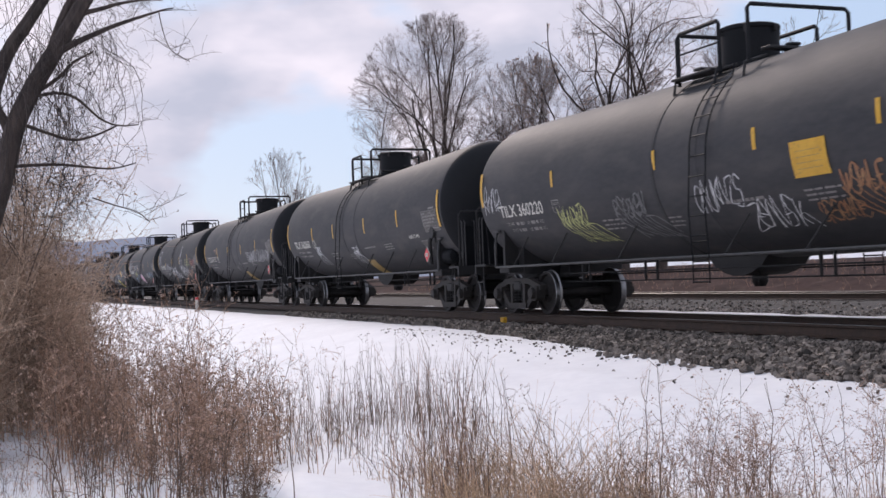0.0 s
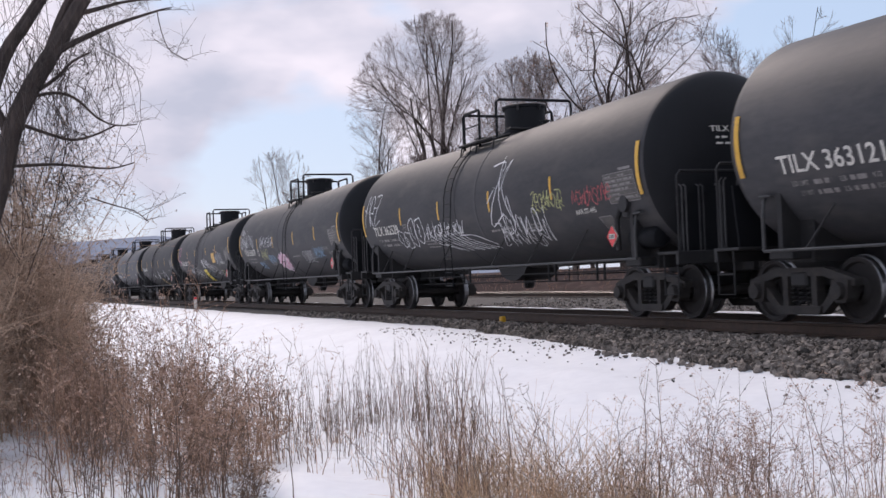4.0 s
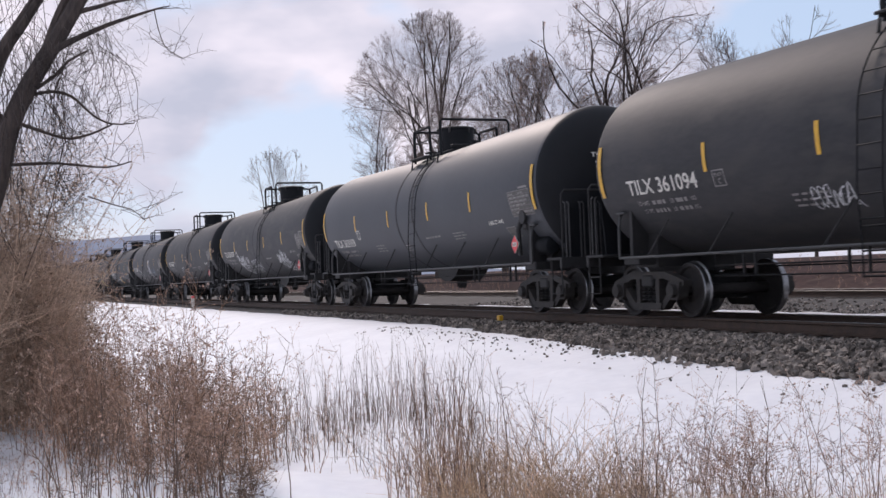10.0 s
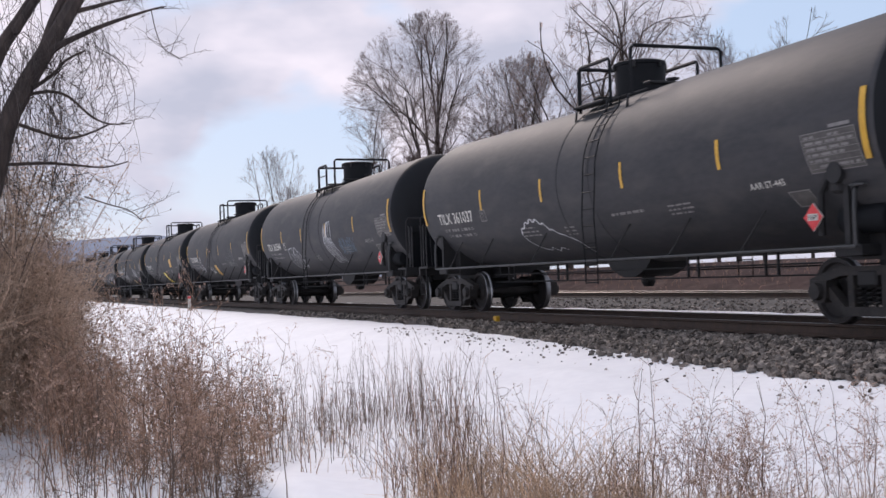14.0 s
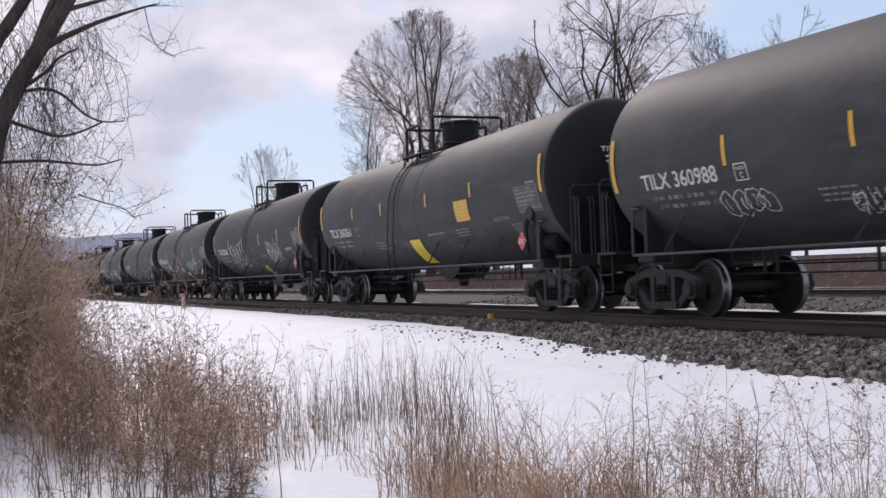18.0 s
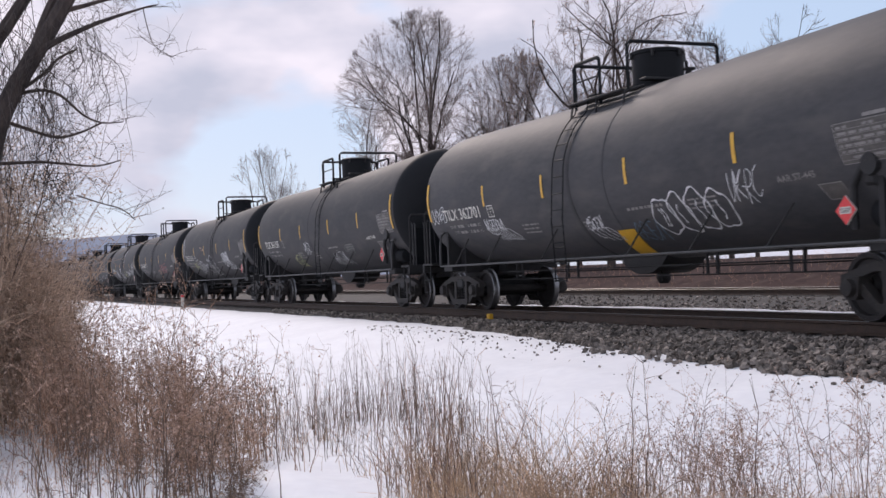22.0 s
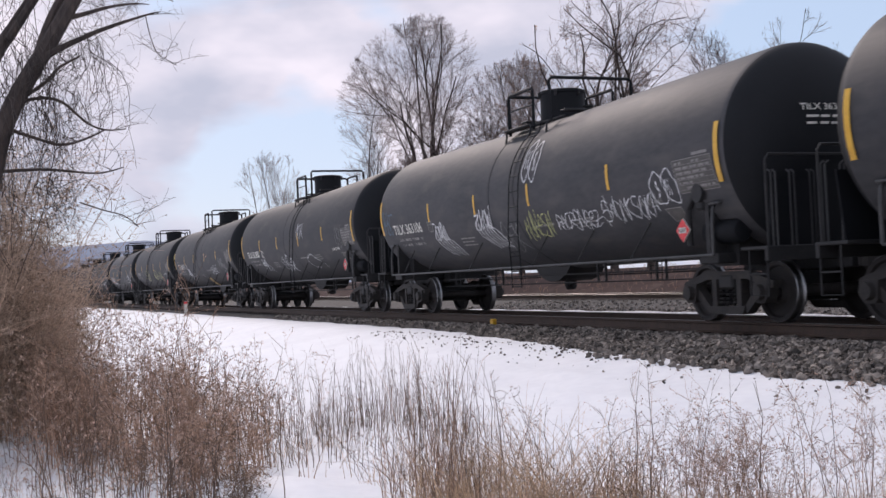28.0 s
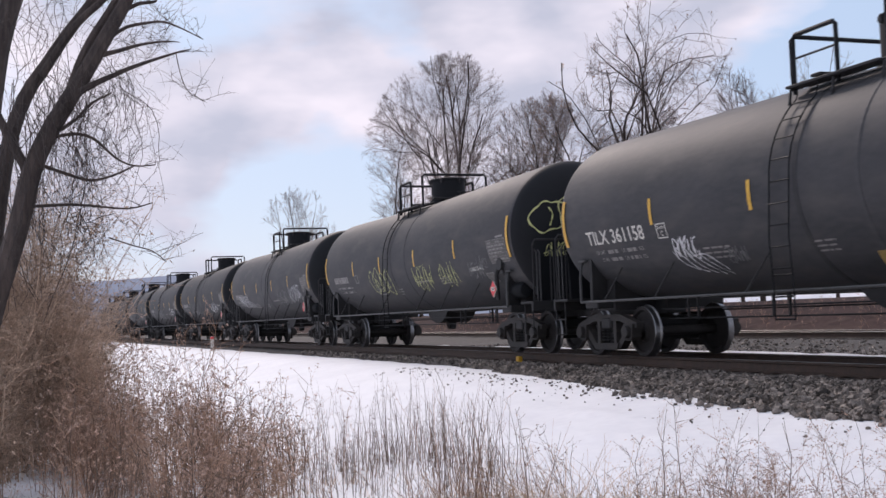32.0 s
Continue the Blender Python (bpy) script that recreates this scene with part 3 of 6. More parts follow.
def wheelset(tr, x):
    ws = Geo()
    ws.cur = 0
    ws.lathe([(-0.98, 0.075), (-0.7, 0.09), (0.7, 0.09), (0.98, 0.075)], 12, "y")
    for sg in (-1, 1):
        yo, yi = sg * 0.825, sg * 0.685
        ws.cur = 0
        ws.lathe([(yo, 0.10), (yo + sg * 0.02, 0.14), (yo - sg * 0.045, 0.20), (yo - sg * 0.045, 0.36), (yo - sg * 0.005, 0.385), (yo, 0.445)], 36, "y", close=False)
        ws.lathe([(yi, 0.10), (yi + sg * 0.03, 0.20), (yi + sg * 0.05, 0.36), (yi, 0.40), (yi, 0.475)], 36, "y", close=False)
        ws.cur = 1
        ws.lathe([(yo, 0.445), (yo - sg * 0.012, WHEEL_R - 0.002), (yi + sg * 0.04, WHEEL_R), (yi + sg * 0.02, 0.480), (yi, 0.475)], 36, "y", close=False)
    return part("wheelset", ws, [M_WHEEL, M_TREAD], tr, "rolling wheelset with polished treads", smooth=True, at=pose(x, 0, WHEEL_R))


def build_car(kind=0):
    """One tank car (kind 0 has its ladder before the housing, kind 1 behind it), front towards +x, its origin on the rail heads under its middle."""
    lad, rail0, rail1, hoop, house_x = ((-0.90, -1.30, -0.37, 0.62, 0.12), (0.78, -0.65, 0.50, 1.25, 0.0))[kind]
    car = thing("tank_car", "black railway tank car", "tank car", "tank cars of the train")
    # tank shell
    hp = head_profile()
    prof = [(-x, r) for x, r in reversed(hp)] + [(x, TANK_R) for x in (-6, -4, -2, -0.65, 0.0, 0.65, 2, 4, 6)] + hp
    g = Geo().lathe(prof, 72, "x", (0, 0, TANK_Z), tank_lift)
    n = len(prof)
    # slot 1 blackens the heads, their shade painted in as colour
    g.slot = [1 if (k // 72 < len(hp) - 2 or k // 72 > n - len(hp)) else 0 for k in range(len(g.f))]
    part("tank", g, [M_TANK, M_HEAD], car, "dark grey jacketed tank, heads coloured black for shade", smooth=True)
    # weld bands round the middle
    for x in (-0.62, 0.62):
        w = Geo().lathe([(x - 0.05, TANK_R + 0.001), (x - 0.04, TANK_R + 0.010), (x + 0.04, TANK_R + 0.010), (x + 0.05, TANK_R + 0.001)], 64, "x", (0, 0, TANK_Z), tank_lift, False)
        part("jacket_band", w, M_TANK, car, smooth=True)
    # manway housing and platform on top
    zt = TANK_Z + TANK_R
    h = Geo().lathe([(zt - 0.08, 0.54), (zt + 0.03, 0.53), (zt + 0.04, 0.47), (zt + 0.56, 0.47), (zt + 0.58, 0.49), (zt + 0.63, 0.49), (zt + 0.65, 0.45), (zt + 0.66, 0.0)], 36, "z", (house_x, 0, 0), close=False)
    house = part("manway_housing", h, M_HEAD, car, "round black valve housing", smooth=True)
    for k in range(6):
        a = k * math.pi / 3 + 0.3
        part("lid_clamp", Geo().box((house_x + 0.50 * math.cos(a), 0.50 * math.sin(a), zt + 0.56), (0.05, 0.05, 0.13), bevel=0.01), M_FRAME, house)
    # grating platform: bearers and walk boards
    zp = zt - 0.12
    for y in (-0.98, -0.74, 0.74, 0.98):
        part("walk_board", Geo().box(((rail0 + house_x + 0.40) / 2, y, zp + (0.03 if abs(y) < 0.9 else -0.02)), (house_x + 0.50 - rail0, 0.20, 0.04), bevel=0.008), M_FRAME, car)
    for x in (rail0 + 0.08, hoop):
        part("walk_board", Geo().box((x, 0, zt + 0.05), (0.22, 1.3, 0.045), bevel=0.008), M_FRAME, car)
    for x in (rail0, rail1, hoop):
        for sg in (-1, 1):
            b = Geo().tube([on_tank(x, 1.30, 0.0, sg), (x, sg * 1.02, zp - 0.06), (x, sg * 0.62, zp + 0.06)], 0.025, 6)
            part("platform_bracket", b, M_FRAME, car)
    # handrails: short rails beside the ladder head, a hoop across each end
    zr, zh, yr = 4.70, 4.79, 0.94
    for sg in (-1, 1):
        r = Geo()
        r.tube([(rail0, sg * yr, zp - 0.12), (rail0, sg * yr, zr - 0.05), (rail0 + 0.05, sg * yr, zr), (rail1 - 0.05, sg * yr, zr), (rail1, sg * yr, zr - 0.05), (rail1, sg * yr, zp - 0.12)], 0.034, 6)
        part("handrail", r, M_HEAD, car)
        part("mid_rail", Geo().tube([(rail0, sg * yr, 4.36), (rail1, sg * yr, 4.36)], 0.018, 5), M_FRAME, car)
    for x, z in ((rail0 - 0.04, zr), (hoop, zh)):
        r = Geo()
        r.tube([(x, -yr, zp - 0.05), (x, -yr, z - 0.06), (x, -yr + 0.06, z), (x, yr - 0.06, z), (x, yr, z - 0.06), (x, yr, zp - 0.05)], 0.034, 6)
        part("end_handrail", r, M_HEAD, car)
    part("valve_wheel", Geo().lathe([(zt + 0.04, 0.05), (zt + 0.16, 0.05), (zt + 0.17, 0.12), (zt + 0.20, 0.12)], 12, "z", (0.95, 0.1, 0)), M_FRAME, car)
    # ladders down both flanks, from platform to side rail
    for sg in (-1, 1):
        l = Geo()
        arc = [0.95 * TANK_R * (1 - k / 9) for k in range(10)]
        for x in (lad - 0.22, lad + 0.22):
            pts = [(x, sg * 1.02, zp)] + [on_tank(x, s, 0.05, sg) for s in arc if s < 1.35] + [(x, sg * (TANK_R + 0.10), 1.75), (x, sg * (TANK_R + 0.06), 1.02), (x, sg * (TANK_R + 0.06), 0.62)]
            l.tube(pts, 0.012, 5)
        for k in range(9):
            l.tube([on_tank(lad - 0.22, 1.22 - k * 0.30, 0.05, sg), on_tank(lad + 0.22, 1.22 - k * 0.30, 0.05, sg)] if 1.22 - k * 0.30 > -0.15 else [(lad - 0.22, sg * (TANK_R + 0.08), TANK_Z + 1.22 - k * 0.3), (lad + 0.22, sg * (TANK_R + 0.08), TANK_Z + 1.22 - k * 0.3)], 0.011, 4)
        for z in (0.64, 0.95, 1.25):
            l.tube([(lad - 0.22, sg * (TANK_R + 0.06), z), (lad + 0.22, sg * (TANK_R + 0.06), z)], 0.013, 4)
        part("ladder", l, M_HEAD, car)
    # side safety rail and its braces up to the tank
    for sg in (-1, 1):
        y = sg * 1.45
        r = Geo().tube([(-7.30, y, 1.03), (7.30, y, 1.03)], 0.024, 6)
        part("side_rail", r, M_RAIL_PIPE, car, "worn grey safety rail")
        for x in (-7.30, 7.30):
            cp = Geo().tube([(x, y, 1.04), (x, y, 1.50), (x - 0.04, sg * 1.40, 1.72), (x - 0.06, sg * 1.34, 1.82)], 0.030, 6)
            cp.box((x + 0.03, sg * 1.40, 1.80), (0.26, 0.08, 0.035), bevel=0.01)
            part("corner_post", cp, M_RAIL_PIPE, car, "worn grey corner post")
        for x in (-6.4, -4.65, -2.05, 1.15, 3.0, 4.9):
            b = Geo().tube([(x, y, 1.03), (x + 0.42, sg * 1.28, 1.62)], 0.018, 5)
            part("rail_brace", b, M_FRAME, car)
    # stub sills, bolsters, end platforms
    for sg in (-1, 1):
        s = Geo()
        s.box((sg * 7.55, 0, 0.93), (2.5, 0.42, 0.34), bevel=0.02)
        part("stub_sill", s, M_FRAME, car)
        b = Geo()
        b.prism([(sg * TRUCK_X - 0.32, 0.86), (sg * TRUCK_X + 0.32, 0.86), (sg * TRUCK_X + 0.38, 1.9), (sg * TRUCK_X - 0.38, 1.9)], -1.05, 1.05)
        b.box((sg * TRUCK_X, 0, 0.98), (0.5, 2.75, 0.16), bevel=0.02)
        part("body_bolster", b, M_FRAME, car)
        for s2 in (-1, 1):
            w = Geo().prism([(sg * TRUCK_X - 0.05, 1.05), (sg * TRUCK_X + 0.05, 1.05), (sg * TRUCK_X + 0.05, 2.0), (sg * TRUCK_X - 0.05, 2.0)], s2 * 0.9, s2 * 1.36)
            part("saddle_web", w, M_FRAME, car)
        p = Geo()
        p.box((sg * 8.25, 0, 1.09), (0.62, 2.86, 0.05), bevel=0.01)
        p.box((sg * 8.52, 0, 1.00), (0.08, 2.86, 0.20), bevel=0.01)
        part("end_platform", p, M_FRAME, car)
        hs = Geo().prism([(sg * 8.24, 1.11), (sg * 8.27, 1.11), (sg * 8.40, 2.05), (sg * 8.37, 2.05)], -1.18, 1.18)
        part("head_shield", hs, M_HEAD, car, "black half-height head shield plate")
        c = Geo()
        c.box((sg * 8.62, 0, 0.86), (0.46, 0.17, 0.20), bevel=0.03)
        c.box((sg * 8.93, 0.05, 0.86), (0.24, 0.26, 0.28), bevel=0.06)
        part("coupler", c, M_TRUCK, car, "rusty knuckle coupler")
        a = Geo().tube([(sg * 8.55, 0.25, 0.8), (sg * 8.75, 0.27, 0.55), (sg * 8.95, 0.25, 0.45), (sg * 9.04, 0.23, 0.46)], 0.025, 6)
        part("air_hose", a, M_FRAME, car)
        hp2 = Geo().tube([(sg * 8.50, -1.36, 1.09), (sg * 8.50, -1.36, 2.32), (sg * 8.50, -1.30, 2.40), (sg * 8.50, 1.30, 2.40), (sg * 8.50, 1.36, 2.32), (sg * 8.50, 1.36, 1.09)], 0.022, 6)
        part("end_hoop", hp2, M_FRAME, car)
        for s2 in (-1, 1):
            y = s2 * 1.40
            st = Geo()
            st.tube([(sg * 8.10, y, 1.07), (sg * 8.10, y, 0.42), (sg * 8.50, y, 0.42), (sg * 8.50, y, 1.07)], 0.018, 5)
            st.tube([(sg * 8.10, y, 0.72), (sg * 8.50, y, 0.72)], 0.016, 5)
            part("stirrup_step", st, M_FRAME, car)
            for yy in (0.55, 0.90, 1.22):
                e = Geo().tube([(sg * 8.53, s2 * yy, 1.09), (sg * 8.53, s2 * yy, 2.14), (sg * 8.46, s2 * yy, 2.18)], 0.016, 5)
                e.tube([(sg * 8.53, s2 * (yy + 0.075), 1.09), (sg * 8.53, s2 * (yy + 0.075), 2.14), (sg * 8.46, s2 * (yy + 0.075), 2.18)], 0.016, 5)
                part("grab_post", e, M_POST, car)
    # outlet and skid under the middle
    o = Geo()
    o.prism([(-0.85, 1.06), (0.85, 1.06), (0.62, 0.86), (0.36, 0.75), (0.14, 0.70), (-0.14, 0.70), (-0.36, 0.75), (-0.62, 0.86)], -0.42, 0.42)
    part("outlet_skid", o, M_FRAME, car)
    v = Geo().lathe([(0.52, 0.09), (0.60, 0.13), (0.76, 0.13)], 14, "z")
    v.tube([(0.1, -0.1, 0.62), (0.32, -0.25, 0.55), (0.42, -0.3, 0.72), (0.36, -0.3, 0.80)], 0.014, 5)
    part("outlet_valve", v, M_FRAME, car)
    # brake rods and pipes with hangers under the tank
    for y, z in ((-0.56, 0.84), (-0.50, 0.67), (0.55, 0.80)):
        part("brake_rod", Geo().tube([(-5.9, y, z), (5.9, y, z)], 0.015, 6), M_FRAME, car)
    for x in (-5.0, -4.7, -2.6, -2.2, 2.2, 2.5, 4.3, 4.6):
        part("rod_hanger", Geo().box((x, -0.56, 0.86), (0.035, 0.05, 0.36), bevel=0.008), M_FRAME, car)
    # air reservoir, brake cylinder and hand wheel at the front corner
    rv = Geo().lathe([(-0.44, 0.02), (-0.42, 0.15), (-0.36, 0.19), (0.36, 0.19), (0.42, 0.15), (0.44, 0.02)], 20, "x", (7.15, -1.10, 1.38))
    part("air_reservoir", rv, M_HEAD, car, "dusty black air reservoir", smooth=True)
    va = Geo().box((6.9, -1.32, 1.85), (0.22, 0.16, 0.26), bevel=0.04)
    va.tube([(6.55, -1.34, 1.2), (6.62, -1.40, 1.75), (6.82, -1.40, 2.0), (7.05, -1.38, 2.02)], 0.05, 7)
    va.lathe([(-1.50, 0.14), (-1.44, 0.15), (-1.40, 0.06)], 14, "y", (7.0, 0, 1.98))
    part("brake_valve", va, M_FRAME, car)
    # stencilled data panel: a pale frame ruled into rows of small print, with a heading over it
    g = Geo()
    patch(g, 6.55, 7.58, -0.60, -0.08, 0.006, -0.15)
    panel = part("data_panel", g, M_PANEL, car, "faded grey-brown stencil panel")
    rng = random.Random(4)
    for r in range(6):
        g = Geo()
        s = -0.15 - r * 0.078
        patch(g, 6.56 - 0.15 * (s + 0.6), 7.56 - 0.15 * (s + 0.6), s - 0.014, s - 0.008, 0.010)
        x = 6.60 - 0.15 * (s + 0.6)
        while x < 7.46 - 0.15 * (s + 0.6):
            w = rng.uniform(0.05, 0.2)
            if rng.random() < 0.8:
                patch(g, x, min(x + w, 7.50 - 0.15 * (s + 0.6)), s, s + 0.034, 0.011)
            x += w + rng.uniform(0.02, 0.06)
        part("printed_line", g, M_FADED, panel)["kind"] = "stuff"
    for a, b, s0, s1 in ((6.55, 7.58, -0.085, -0.075), (6.55, 7.58, -0.605, -0.595), (6.55, 6.562, -0.60, -0.08), (7.568, 7.58, -0.60, -0.08)):
        g = Geo()
        patch(g, a - 0.15 * (s0 + 0.6), b - 0.15 * (s0 + 0.6), s0, s1, 0.012, -0.15)
        part("panel_edge", g, M_FADED, panel)
    g = Geo()
    patch(g, 7.02, 7.42, -0.05, -0.005, 0.010)
    part("panel_heading", g, M_FADED, panel)
    # hazard placard
    q = Geo()
    def diamond(h, d, col):
        q.cur = col
        b0 = len(q.v)
        for dx, dz in ((0, h), (h, 0), (0, -h), (-h, 0)):
            q.v.append((6.52 + dx, -1.455 - d, 1.44 + dz))
        q.face((b0, b0 + 1, b0 + 2, b0 + 3))
    q.cur = 0
    q.box((6.52, -1.44, 1.44), (0.265, 0.02, 0.265), m=Matrix.Rotation(radians(45), 3, "Y"))
    diamond(0.185, 0.0, 1)
    q.cur = 0
    q.box((6.52, -1.458, 1.44), (0.20, 0.006, 0.09))
    card = part("hazard_placard", q, [M_WHITE, M_RED], car, "red and white diamond placard")
    g = Geo()
    text_geo(g, "1267", 6.435, 1.412, 0.17, 0.056, -1.464, lambda u, v, d: (u, d, v))
    part("placard_number", g, M_HEAD, card, "black printed number")
    # trucks
    for sg in (-1, 1):
        tr = part("truck", Geo().box((0, 0, 0.78), (0.4, 0.4, 0.10), bevel=0.02), M_FRAME, car, "four-wheel truck with cast side frames", at=pose(sg * TRUCK_X, 0, 0))
        truck_parts(tr)
        for x in (-AXLE_X, AXLE_X):
            wheelset(tr, x)
    return car


def car_x(t, i):
    """Where the middle of car i stands at t seconds: an even 11.4 m/s, a shade quicker for a while near the end."""
    late = 0.25 * min(1.0, max(0.0, (t - 23.5) / 5))
    return -21.66 + 11.408 * (t - 9) - CAR_LEN * i + late


def motions():
    ends = [0.0, 4.0, 8.0, 12.0, 16.0, 20.0, 22.0, 23.5, 25.2, 26.8, 28.5, 30.2, 32.0]
    for i, c in CARS.items():
        walk(c, [(t, pose(car_x(t, i), TRACK_Y, 0)) for t in ends])
    # every axle of a kind turns alike, so the axles share one roll
    rolls = {}
    for c in CARS.values():
        for w in c.children_recursive:
            if w.name.startswith("wheelset"):
                key = w.location.x > 0
                if key not in rolls:
                    x = AXLE_X if key else -AXLE_X
                    walk(w, [(k / FPS, pose(x, 0, WHEEL_R) @ Matrix.Rotation((car_x(k / FPS, 0) / WHEEL_R) % (2 * math.pi), 4, "Y")) for k in range(32 * FPS + 1)])
                    rolls[key] = (w.animation_data.action, w.animation_data.action_slot)
                else:
                    w.rotation_mode = "QUATERNION"
                    keys = w.animation_data_create()
                    keys.action, keys.action_slot = rolls[key]


FIRST, LAST = -7, 21
LATE_LADDER = (-6, -2, 2, 3, 9, 10, 12, 13, 16, 19)
CARS = {FIRST: build_car(0), 1: build_car(1)}
for i in range(FIRST + 1, LAST + 1):
    if i != 1:
        CARS[i] = copy_thing(CARS[1 if i in LATE_LADDER else FIRST], pose(0, 0, 0))
for i, c in CARS.items():
    c.matrix_basis = pose(car_x(0, i), TRACK_Y, 0)

# ---- paint on the cars: numbers, tape, stencils and spray tags ----
M_SPRAY = {
    "w": material("white_spray_paint", (0.60, 0.60, 0.61), (0.78, 0.78, 0.78), 5, (0.5, 0.7), speck=(0.22, 0.22, 0.22), speck_at=(0.58, 0.78)),
    "f": material("faded_spray_paint", (0.10, 0.10, 0.10), (0.20, 0.20, 0.20), 6, (0.5, 0.7)),
    "y": material("pale_lime_spray_paint", (0.42, 0.44, 0.16), (0.56, 0.56, 0.26), 6, (0.5, 0.7), speck=(0.2, 0.2, 0.1), speck_at=(0.58, 0.75)),
    "b": material("light_blue_spray_paint", (0.14, 0.32, 0.52), (0.28, 0.48, 0.66), 6, (0.5, 0.7)),
    "n": material("dull_blue_spray_paint", (0.06, 0.11, 0.16), (0.13, 0.20, 0.27), 6, (0.5, 0.7)),
    "p": material("pink_spray_paint", (0.60, 0.14, 0.28), (0.72, 0.26, 0.42), 6, (0.5, 0.7)),
    "r": material("red_spray_paint", (0.42, 0.07, 0.08), (0.55, 0.13, 0.13), 6, (0.5, 0.7)),
    "R": material("rust_orange_spray_paint", (0.30, 0.12, 0.06), (0.42, 0.24, 0.12), 6, (0.5, 0.7)),
    "P": material("white_pink_spray_fill", (0.62, 0.42, 0.50), (0.74, 0.66, 0.70), 3, (0.5, 0.7)),
}
M_OCHRE = material("faded_ochre_panel", (0.34, 0.22, 0.07), (0.46, 0.31, 0.11), 5, (0.4, 0.6), speck=(0.17, 0.12, 0.06), speck_at=(0.58, 0.75))
M_LEMON = material("bright_yellow_panel", (0.70, 0.55, 0.03), (0.80, 0.63, 0.05), 3, (0.35, 0.5))
SPRAY_WORD = {"w": "white", "f": "faded grey", "y": "pale lime", "b": "light blue", "n": "dull blue", "p": "pink", "r": "red", "R": "rust-orange"}


def smooth_line(pts, step=6):
    out = []
    P = [pts[0]] + pts + [pts[-1]]
    for i in range(1, len(P) - 2):
        for k in range(step):
            t = k / step
            out.append(tuple(0.5 * (2 * P[i][d] + (P[i + 1][d] - P[i - 1][d]) * t + (2 * P[i - 1][d] - 5 * P[i][d] + 4 * P[i + 1][d] - P[i + 2][d]) * t * t + (3 * P[i][d] - P[i - 1][d] - 3 * P[i + 1][d] + P[i + 2][d]) * t ** 3) for d in (0, 1)))
    out.append(pts[-1])
    return out


def stroke(g, pts, width, lift, place=on_tank):
    """A sprayed line laid on the tank, with soft swells in its width."""
    b0, n = len(g.v), len(pts)
    for i, (x, s) in enumerate(pts):
        a, b = pts[max(0, i - 1)], pts[min(n - 1, i + 1)]
        dx, ds = b[0] - a[0], b[1] - a[1]
        m = math.hypot(dx, ds) or 1
        w = width * (0.75 + 0.25 * math.sin(i * 0.9)) / 2
        g.v.append(place(x - ds / m * w, s + dx / m * w, lift))
        g.v.append(place(x + ds / m * w, s - dx / m * w, lift))
    for i in range(n - 1):
        k = b0 + 2 * i
        g.face((k, k + 2, k + 3, k + 1))


